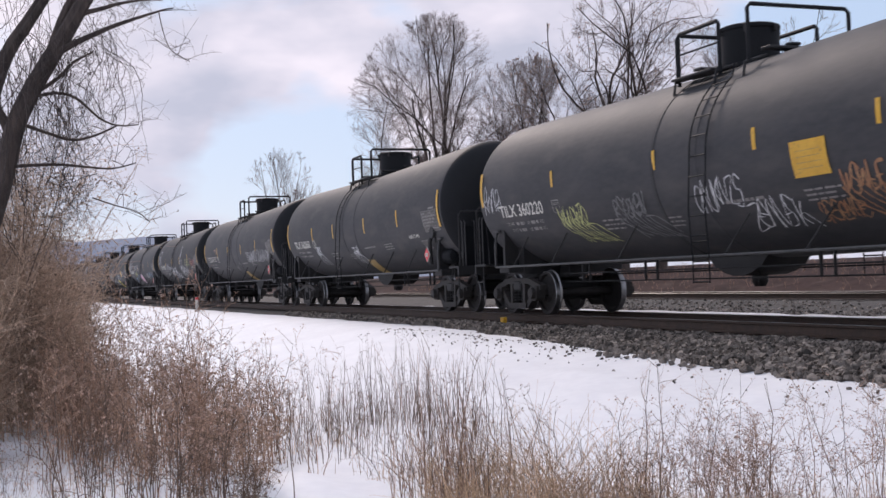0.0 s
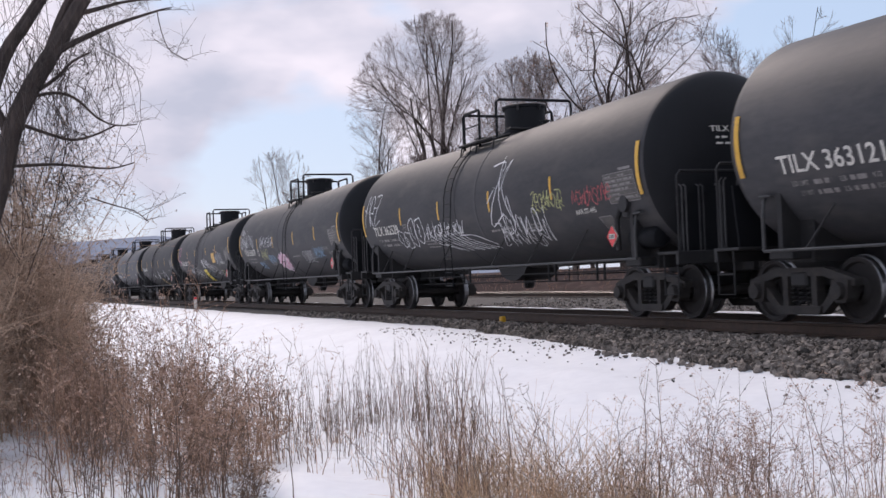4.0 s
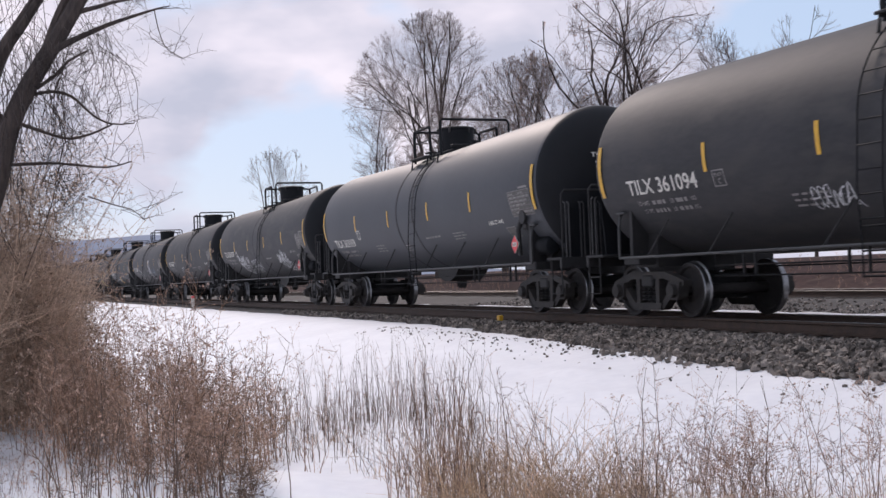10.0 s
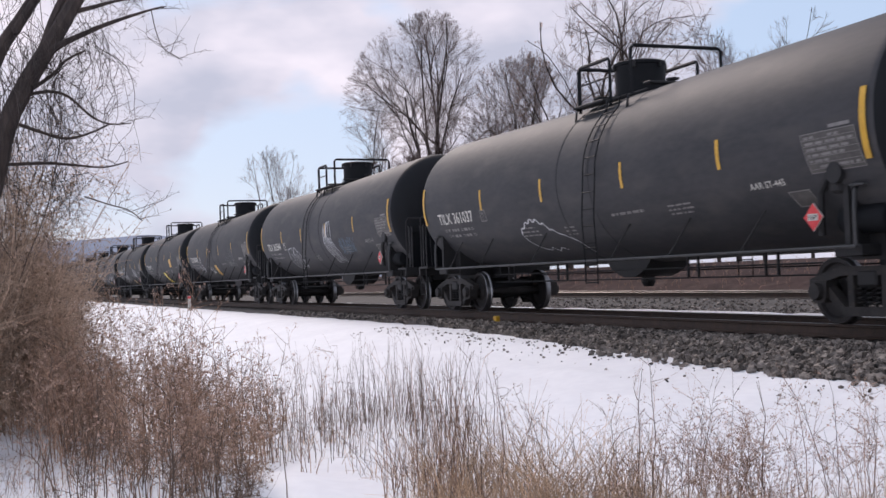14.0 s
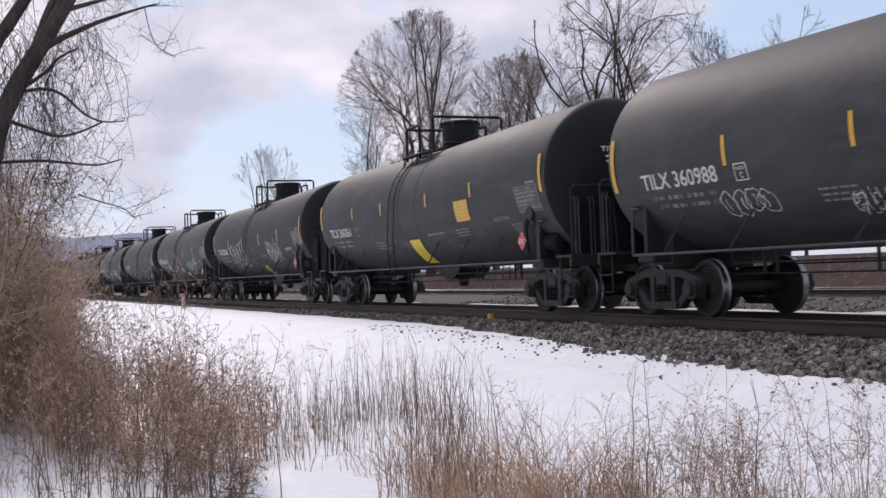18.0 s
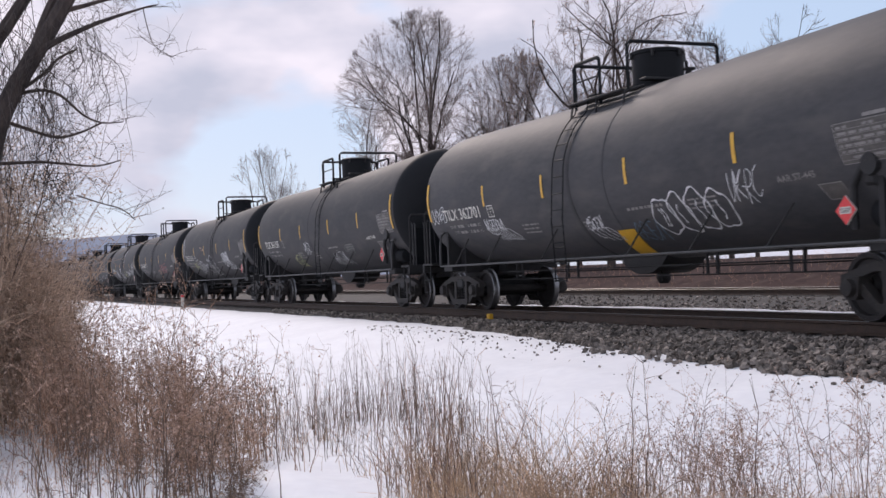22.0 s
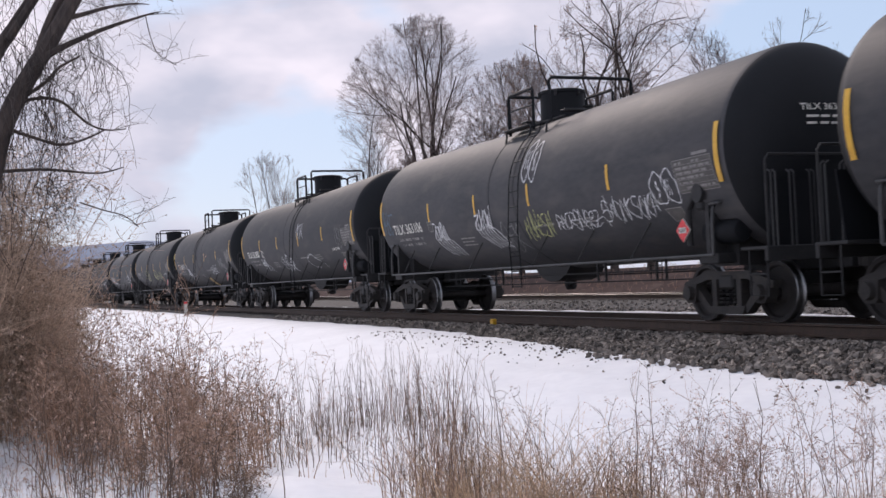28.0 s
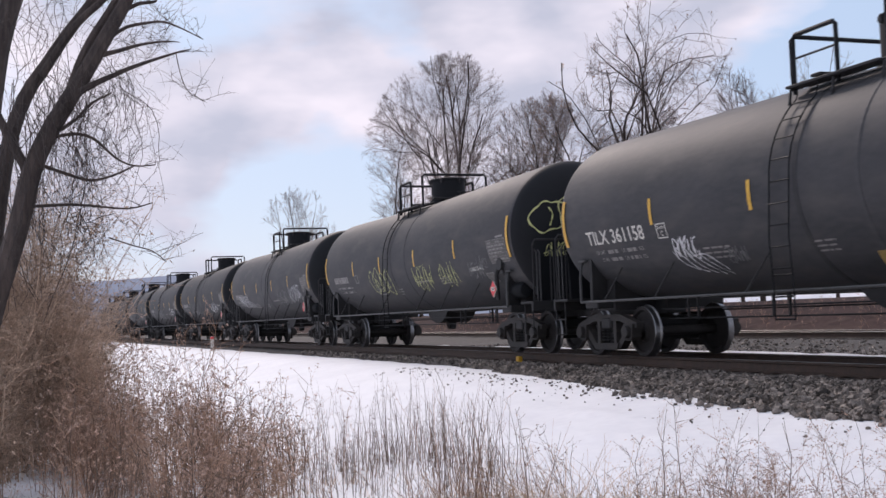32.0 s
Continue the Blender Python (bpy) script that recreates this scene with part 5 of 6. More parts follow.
def stems(x, y, h, lean, bend, k=5, rs=NR):
    """Upright stems from the ground: base, height, a leaning tip and some wander."""
    n = len(x)
    u = np.linspace(0, 1, k)[None, :]
    az = rs.uniform(0, 2 * np.pi, n)[:, None]
    off = (lean * h)[:, None] * (0.35 * u + 0.65 * u ** 2)
    wob = bend * h[:, None] * rs.normal(0, 1, (n, k)) * u * 0.25
    z0 = gz(x, y)[:, None] - 0.05
    px = x[:, None] + np.cos(az) * off + wob
    py = y[:, None] + np.sin(az) * off + wob[:, ::-1] * u
    pz = z0 + h[:, None] * u * np.sqrt(np.maximum(0.2, 1 - (lean[:, None] * u) ** 2 * 0.6))
    return np.stack([px, py, pz], 2)


def taper(r, k, tip=0.25):
    return r[:, None] * np.linspace(1, tip, k)[None, :]


def twigs_on(pts, per, length, spread, k=4, lo=0.35, rs=NR, up=0.6):
    """Side twigs along stems."""
    n, m, _ = pts.shape
    i = np.repeat(np.arange(n), per)
    f = rs.uniform(lo, 1, len(i)) * (m - 1.001)
    a, w = f.astype(int), (f % 1)[:, None]
    base = pts[i, a] * (1 - w) + pts[i, a + 1] * w
    d = rs.normal(0, 1, (len(i), 3))
    d[:, 2] = np.abs(d[:, 2]) * 0.4 + up
    d /= np.linalg.norm(d, axis=1, keepdims=True)
    ln = length * rs.uniform(0.4, 1.2, len(i))
    u = np.linspace(0, 1, k)[None, :, None]
    cur = rs.normal(0, spread, (len(i), 1, 3))
    return base[:, None, :] + d[:, None, :] * ln[:, None, None] * u + cur * ln[:, None, None] * u ** 2


def flecks(name, centres, size, mat, rs=NR):
    """Small curled bits (seed heads, dead leaves): one bent quad each."""
    n = len(centres)
    a, b = rs.normal(0, 1, (n, 3)), rs.normal(0, 1, (n, 3))
    a /= np.linalg.norm(a, axis=1, keepdims=True)
    b -= a * (a * b).sum(1, keepdims=True)
    b /= np.linalg.norm(b, axis=1, keepdims=True)
    c = np.cross(a, b)
    s = (size * rs.uniform(0.5, 1.5, n))[:, None]
    v = np.stack([centres - a * s, centres + b * s * 0.5 + c * s * 0.2, centres + a * s, centres - b * s * 0.5 + c * s * 0.2], 1).reshape(-1, 3)
    f = np.arange(4 * n).reshape(-1, 4)
    me = bpy.data.meshes.new(name)
    me.from_pydata(v.tolist(), [], f.tolist())
    me.materials.append(mat)
    return me


def weeds(name, label, category, x, y, h, r, lean, per, tw, mat, seed_mat=None, seeds=0, seed_size=0.012, bend=0.10, lo=0.35):
    p = stems(x, y, h, lean, bend)
    ob = tagged(new(name, stalk_mesh(name, p, taper(r, 5), mat)), label, category, kind="stuff")
    if per:
        t = twigs_on(p, per, tw, 0.25, lo=lo)
        part("side_twigs", stalk_mesh("side_twigs", t, taper(np.full(len(t), float(r.mean()) * 0.5), 4, 0.4), mat), None, ob)["kind"] = "stuff"
        if seeds:
            q = np.repeat(t[:, 3, :], seeds + 1, 0)
            q = q + NR.normal(0, 0.013, q.shape)
            part("seed_heads", flecks("seed_heads", q, seed_size, seed_mat), None, ob)["kind"] = "stuff"
    return ob


def scatter(n, t0, t1, r0, r1, clumps=0, sigma=0.25):
    th, r = NR.uniform(t0, t1, n), NR.uniform(r0, r1, n)
    x, y = polar(th, r)
    if clumps:
        cx, cy = polar(NR.uniform(t0, t1, clumps), NR.uniform(r0, r1, clumps))
        i = NR.randint(0, clumps, n)
        x, y = cx[i] + NR.normal(0, sigma, n), cy[i] + NR.normal(0, sigma, n)
    bare = (np.hypot((x + 9.5) / 1.25, (y - 2.35) / 0.62) < 1) | (np.hypot(x + 8.3, (y - 2.2) / 0.6) < 0.9)
    x = np.where(bare, x - 2.2, x)
    return x, y


def U(n, a, b):
    return NR.uniform(a, b, n)


def build_weeds():
    def W(n, name, label, cat, area, clumps, sigma, h, r, lean, per, tw, mat, seeds=0, size=0.009, lo=0.35, bend=0.10):
        x, y = scatter(n, *area, clumps, sigma)
        weeds(name, label, cat, x, y, h[0] * 0.8 + (h[1] * 1.12 - h[0] * 0.8) * NR.uniform(0, 1, n) ** 1.9, U(n, *r), np.abs(NR.normal(lean[0], lean[1], n)), per, tw, mat, M_SEED if seeds else None, seeds, size, bend, lo)
    # loose straw tufts, leaning all ways, with bare snow between them
    W(713, "straw_grass", "dry straw-coloured grass tufts standing in the snow", "dry grass", (20.5, 31, 7.9, 9.6), 20, 0.15, (0.25, 0.66), (0.0019, 0.004), (0.46, 0.28), 1, 0.12, M_STRAW, bend=0.25)
    W(781, "bank_foot_grass", "bent straw grass at the foot of the bank", "dry grass", (26, 43.5, 6.9, 7.8), 30, 0.12, (0.18, 0.44), (0.0018, 0.0034), (0.48, 0.30), 1, 0.10, M_STRAW, bend=0.25)
    W(299, "pale_grass", "pale bent grass among the weeds", "dry grass", (13, 23, 9.8, 12.8), 20, 0.2, (0.18, 0.45), (0.002, 0.0038), (0.50, 0.30), 0, 0, M_STRAW, bend=0.25)
    W(276, "leaning_straw", "straw bunches pressed over to one side", "dry grass", (25.0, 28.5, 7.6, 8.6), 6, 0.14, (0.45, 0.85), (0.002, 0.0042), (0.62, 0.16), 1, 0.12, M_STRAW, bend=0.2)
    W(210, "brown_tufts", "dark brown broken tufts at the foot of the bank", "dry grass", (21, 43, 6.9, 8.0), 20, 0.09, (0.2, 0.55), (0.0018, 0.0036), (0.35, 0.25), 2, 0.1, M_DARKSTEM, bend=0.25)
    # thin dark upright stalks, each throwing its shade on the snow
    W(420, "upright_stalks", "thin dark upright dead stalks in the snow", "dead stalks", (12.0, 22.5, 11.2, 14.8), 46, 0.22, (0.40, 1.0), (0.0022, 0.0052), (0.10, 0.1), 2, 0.11, M_DARKSTEM, bend=0.22)
    W(110, "dark_weed_clump", "dark brown clump of broken weed stems", "dead stalks", (18.4, 24.0, 8.3, 9.6), 9, 0.16, (0.45, 1.05), (0.0024, 0.0050), (0.26, 0.2), 2, 0.14, M_WEED, bend=0.25)
    W(46, "stalk_bunch", "bunch of tall brown stems grown close together", "dead stalks", (20.2, 21.6, 8.7, 9.3), 3, 0.09, (0.7, 1.25), (0.0026, 0.0056), (0.16, 0.1), 2, 0.12, M_WEED, bend=0.2)
    W(70, "brush_edge_weeds", "thin brown weeds standing before the brush", "dead weeds", (-0.5, 4.5, 11.0, 16.5), 26, 0.3, (0.4, 0.9), (0.0034, 0.0060), (0.25, 0.18), 6, 0.20, M_BRIAR, 2, 0.013, bend=0.22)
    # tall branching weeds with seed heads
    W(64, "seed_weeds", "tall branching brown weeds with faded seed heads", "dead weeds", (28, 43.5, 7.2, 8.8), 26, 0.15, (0.45, 0.92), (0.0020, 0.0036), (0.22, 0.16), 10, 0.15, M_WEED, 6, 0.0060, 0.6, 0.18)
    W(26, "purple_brown_weeds", "bushy purple-brown weeds with clouds of seed heads", "dead weeds", (32, 38.5, 7.2, 8.0), 6, 0.13, (0.45, 0.78), (0.0022, 0.0038), (0.26, 0.18), 14, 0.17, M_BRIAR, 8, 0.0060, 0.5, 0.2)
    W(190, "low_brown_weeds", "low tangle of brown weeds at the foot of the bank", "dead weeds", (22, 43.5, 6.9, 7.7), 22, 0.14, (0.2, 0.42), (0.0018, 0.003), (0.36, 0.24), 5, 0.12, M_WEED, 4, 0.0065, 0.35, 0.2)
    # reddish weeds with soft seed clouds on the other side
    W(80, "red_brown_weeds", "red-brown branching weeds standing in the snow", "dead weeds", (4.2, 12.6, 9.0, 13.6), 34, 0.20, (0.50, 1.10), (0.0034, 0.0066), (0.24, 0.20), 8, 0.22, M_BRIAR, 3, 0.013, 0.42, 0.24)
    W(50, "rusty_weeds", "rusty bushy weeds with curled seed heads", "dead weeds", (7.0, 13.0, 9.0, 11.6), 9, 0.14, (0.5, 0.95), (0.0030, 0.0056), (0.28, 0.20), 10, 0.20, M_RUSTY, 4, 0.013, 0.5, 0.22)
    W(80, "bank_weeds", "brown weeds thinning out towards the snow bank", "dead weeds", (7.5, 14.5, 11.5, 16.0), 30, 0.25, (0.5, 1.15), (0.0032, 0.0062), (0.14, 0.12), 7, 0.20, M_BRIAR, 4, 0.010, 0.4, 0.2)
    W(120, "tall_bank_weeds", "tall red-brown weeds with soft faded tops", "dead weeds", (2.8, 9.0, 11.0, 15.5), 34, 0.22, (0.9, 1.6), (0.0038, 0.0075), (0.14, 0.10), 9, 0.26, M_BRIAR, 6, 0.010, 0.35, 0.22)
    W(85, "notch_weeds", "tall tangled brown weeds at the end of the thicket", "dead weeds", (3.6, 8.2, 12.0, 15.5), 22, 0.3, (1.0, 1.7), (0.0040, 0.0080), (0.18, 0.12), 11, 0.28, M_BRIAR, 7, 0.010, 0.4, 0.2)
    W(260, "tangled_grass", "matted pale grass under the weeds", "dry grass", (1.0, 13.0, 8.4, 11.5), 36, 0.2, (0.15, 0.40), (0.0014, 0.0026), (0.55, 0.3), 0, 0, M_STRAW, bend=0.3)
    W(110, "dark_tall_weeds", "dark tall branching weeds among the brush", "dead weeds", (3.4, 12.8, 8.6, 12.4), 34, 0.2, (0.55, 1.25), (0.0040, 0.0085), (0.22, 0.18), 7, 0.22, M_DARKSTEM, 1, 0.011, 0.3, 0.25)
    W(70, "thin_snow_stems", "thin dark stems scattered on bare snow", "dead stalks", (-0.8, 5.0, 8.8, 12.0), 40, 0.2, (0.25, 0.60), (0.0018, 0.0034), (0.30, 0.2), 4, 0.12, M_DARKSTEM, 2, 0.009, 0.35, 0.25)
    W(60, "dark_bank_weeds", "dark stems standing among the straw grass", "dead weeds", (22, 43.0, 7.3, 8.8), 34, 0.2, (0.45, 0.95), (0.0024, 0.0050), (0.24, 0.18), 6, 0.15, M_DARKSTEM, 2, 0.008, 0.45, 0.22)
    W(70, "fallen_stalks", "broken pale stalks lying over the snow", "dead stalks", (13, 30, 8.2, 10.5), 20, 0.3, (0.5, 0.9), (0.0020, 0.0038), (0.95, 0.15), 0, 0, M_DARKSTEM, bend=0.3)
    # scrub on the bank beyond the second track
    n = 700
    weeds("far_bank_scrub", "low brown winter scrub on the bank beyond the second track", "scrub", U(n, -80, -24), U(n, 27.6, 35.0), U(n, 0.12, 0.42), U(n, 0.005, 0.011), np.abs(NR.normal(0.3, 0.2, n)), 5, 0.2, M_BRIAR, bend=0.3)
    # a few strong single stalks
    for th, r, h, lean in ((20.05, 9.6, 1.19, 0.05), (21.4, 9.5, 1.16, 0.18), (13.4, 9.0, 1.05, 0.06), (24.2, 9.4, 0.98, 0.08), (30.5, 8.3, 1.03, 0.1), (31.2, 8.4, 1.02, 0.12), (36.2, 8.2, 0.95, 0.3), (6.1, 10.5, 1.42, 0.06), (4.4, 10.2, 1.2, 0.1)):
        x, y = polar(th, r)
        p = stems(np.array([x]), np.array([y]), np.array([h]), np.array([lean]), 0.14)
        st = thing("tall_stalk", "single tall dark dead stalk standing in the snow", "dead stalk", "tall stalks")
        part("stem", stalk_mesh("stem", p, taper(np.array([0.0055]), 5), M_DARKSTEM, 5), None, st)
        part("twig_tangle", stalk_mesh("twig_tangle", twigs_on(p, 5, 0.14, 0.2), taper(np.full(5, 0.003), 4, 0.4), M_DARKSTEM), None, st)["kind"] = "stuff"


build_weeds()


def thicket(th, r, h, width, n, seed, label, mat=M_BRIAR, fine=1.0):
    """A shrub: crooked canes from one crown of roots, arching out on all sides, filled with short tangled twigs and dead leaves."""
    rs = np.random.RandomState(seed)
    cx, cy = polar(th, r)
    x, y = cx + rs.normal(0, width * 0.30, n), cy + rs.normal(0, width * 0.30, n)
    p = stems(x, y, h * rs.uniform(0.35, 1.02, n), np.clip(np.abs(rs.normal(0.24, 0.16, n)), 0, 0.5), 0.30, rs=rs)
    sh = thing("shrub", label, "shrub", "thicket of shrubs", pose(0, 0, 0))
    part("cane_tangle", stalk_mesh("cane_tangle", p, taper(fine * rs.uniform(0.004, 0.009, n), 5, 0.35), mat, 4), None, sh)["kind"] = "stuff"
    t = twigs_on(p, 12, 0.36 * fine, 0.55, rs=rs, lo=0.12, up=0.15)
    part("twig_tangle", stalk_mesh("twig_tangle", t, taper(np.full(len(t), 0.0040 * fine), 4, 0.5), mat), None, sh)["kind"] = "stuff"
    t2 = twigs_on(t, 4, 0.20 * fine, 0.6, rs=rs, lo=0.2, up=0.05)
    part("fine_twig_tangle", stalk_mesh("fine_twig_tangle", t2, taper(np.full(len(t2), 0.0026 * (0.3 + 0.7 * fine)), 4, 0.5), mat), None, sh)["kind"] = "stuff"
    q = np.concatenate([t2[::2, 3, :], t[::2, 2, :]])
    part("dead_leaves", flecks("dead_leaves", q, 0.021 * (0.4 + 0.6 * fine), M_DEADLEAF, rs), None, sh)["kind"] = "stuff"


for k, (th, r, h, w, n) in enumerate(((0.4, 16.2, 3.9, 0.75, 66), (1.7, 17.2, 3.8, 0.70, 62), (-0.8, 15.2, 3.8, 0.71, 60), (2.5, 22.0, 3.3, 0.80, 56), (0.2, 20.0, 4.6, 0.85, 66), (-0.2, 16.6, 4.3, 0.60, 60),
                                      (1.2, 18.2, 4.0, 0.60, 56), (2.3, 19.4, 3.1, 0.55, 44), (-2.2, 12.8, 2.7, 0.45, 40), (-1.3, 13.4, 2.4, 0.40, 34), (3.0, 26.0, 2.9, 0.70, 46), (3.4, 34.0, 2.8, 0.80, 46), (2.6, 16.2, 1.6, 0.45, 26), (3.4, 15.4, 1.6, 0.45, 26), (4.5, 14.6, 1.3, 0.40, 20))):
    thicket(th, r, h, w, n, 140 + k, "dense leafless red-brown shrub beside the line", M_THICKET)
for k, (th, r, h, w, n, m) in enumerate(((11.8, 10.0, 0.85, 0.26, 8, M_RUSTY), (10.2, 10.8, 0.90, 0.28, 8, M_RUSTY), (8.6, 9.8, 0.75, 0.22, 7, M_WEED), (11.2, 9.0, 0.45, 0.18, 10, M_DARKSTEM), (6.4, 11.0, 0.9, 0.22, 9, M_BRIAR), (4.6, 12.2, 1.0, 0.25, 9, M_BRIAR), (5.4, 13.6, 1.0, 0.25, 10, M_RUSTY), (3.6, 13.0, 0.9, 0.25, 10, M_BRIAR))):
    thicket(th, r, h, w, n, 80 + k, "low bushy rusty weed clump standing in the snow", m, 0.5)


# ---- trees ----
def tree(at, height, width, fork, forks, seed, label, r=0.25, depth=5, crook=0.10, spread=27, leaf=0, thin=0.010, group="bare trees", tilt=(6, 44), dense=5):
    """A leafless tree: a trunk, leaders fanning out of the fork, and branches forking at narrow angles until they fill a domed crown."""
    rs = np.random.RandomState(seed)
    ob = thing("tree", label, "tree", group, pose(at[0], at[1], ground_z(at[0], at[1])))
    mid, half = np.array([0, 0, fork * 0.75 + (height - fork * 0.75) * 0.48]), np.array([width / 2, width / 2, (height - fork * 0.75) * 0.52])
    lob, K = rs.normal(0, 1, (4, 3)), 8
    u = np.linspace(0, 1, K)

    def reach(p):
        q = (p - mid) / half
        n = np.linalg.norm(q, axis=-1) + 1e-6
        return n / (0.93 + 0.16 * np.sin((q / n[..., None]) @ lob.T * 2.0).mean(-1))

    def grow(base, d, length, rise, bend):
        """Polylines that wander a little, turn towards the light and stop at the edge of the crown."""
        n = len(base)
        d = d / np.linalg.norm(d, axis=1, keepdims=True)
        a, b = reach(base), reach(base + d * length[:, None])
        length = length * np.where(b > 1, np.clip((1.04 - a) / np.maximum(b - a, 0.05), 0.16, 1), 1) * rs.uniform(0.88, 1.1, n)
        pts = np.zeros((n, K, 3))
        pts[:, 0] = base
        for k in range(1, K):
            d = d + np.array([0, 0, rise]) + rs.normal(0, bend, (n, 3))
            d /= np.linalg.norm(d, axis=1, keepdims=True)
            pts[:, k] = pts[:, k - 1] + d * (length / (K - 1))[:, None]
        return pts, length

    def fork_off(pts, rad, length, per, ang, lo, scale, rise, bend):
        n = len(pts)
        i = np.repeat(np.arange(n), per)
        f = (lo + (1 - lo) * (np.tile(np.arange(per), n) + rs.uniform(0.1, 0.9, n * per)) / per) * (K - 1.001)
        a, w = f.astype(int), (f % 1)[:, None]
        base = pts[i, a] * (1 - w) + pts[i, a + 1] * w
        tan = pts[i, a + 1] - pts[i, a]
        tan /= np.linalg.norm(tan, axis=1, keepdims=True) + 1e-9
        side = np.cross(tan, rs.normal(0, 1, tan.shape))
        side /= np.linalg.norm(side, axis=1, keepdims=True) + 1e-9
        th = np.radians(rs.normal(ang, 12, len(i)))[:, None]
        rr = rad[i, a] * (1 - w[:, 0]) + rad[i, a + 1] * w[:, 0]
        new_l = length[i] * scale * (1.12 - 0.42 * f / (K - 1)) * rs.uniform(0.75, 1.2, len(i))
        P, L = grow(base, tan * np.cos(th) + side * np.sin(th), new_l, rise, bend)
        r0 = np.maximum(thin, rr * rs.uniform(0.40, 0.62, len(i)))
        return P, r0[:, None] * np.linspace(1, 0.45, K)[None], L

    top = np.array([rs.normal(0, 0.2), rs.normal(0, 0.2), fork])
    tp = np.stack([np.linspace(0, top[0], K), np.linspace(0, top[1], K), np.linspace(-0.5, fork, K)], 1)
    part("trunk", stalk_mesh("trunk", tp[None], (r * np.linspace(1.25, 0.92, K))[None], M_BARK, 9), None, ob)
    az = rs.uniform(0, 6.28) + np.arange(forks) * 2.4 + rs.normal(0, 0.15, forks)
    lean = np.radians(np.linspace(tilt[0], tilt[1], forks))
    d = np.stack([np.cos(az) * np.sin(lean), np.sin(az) * np.sin(lean), np.cos(lean)], 1)
    down = rs.uniform(0.0, 0.28, forks)[:, None] * fork
    P, L = grow(top[None] - np.array([[0, 0, 1.0]]) * down, d, (height - fork) * np.linspace(1.05, 0.72, forks), 0.05, crook)
    R = np.maximum(thin, r * rs.uniform(0.38, 0.56, forks))[:, None] * np.linspace(1, 0.30, K)[None]
    for k in range(forks):
        part("limb", stalk_mesh("limb", P[k:k + 1], R[k:k + 1], M_BARK, 6), None, ob)
    names = ("bough_fan", "branch_fan", "twig_tangle", "fine_twig_tangle", "twig_haze")
    for lev in range(depth):
        per = (6, dense, dense, dense, 3)[lev]
        P, R, L = fork_off(P, R, L, per, spread, 0.16 if lev < 2 else 0.10, (0.70, 0.62, 0.58, 0.55, 0.55)[lev], 0.025 if lev < 3 else 0.01, crook * (0.9 if lev < 2 else 0.7))
        if lev == depth - 1:
            R = R * 0.72
        part(names[lev], stalk_mesh(names[lev], P[:, ::(1 if lev < 3 else 7)], R[:, ::(1 if lev < 3 else 7)], M_BARK if lev < 2 else M_TWIG, 4 if lev < 2 else 3), None, ob)["kind"] = "stuff"
    if leaf:
        q = P[::leaf, -1]
        part("clinging_leaves", flecks("clinging_leaves", q + rs.normal(0, 0.05, q.shape), 0.065, M_SEED, rs), None, ob)["kind"] = "stuff"
    return ob


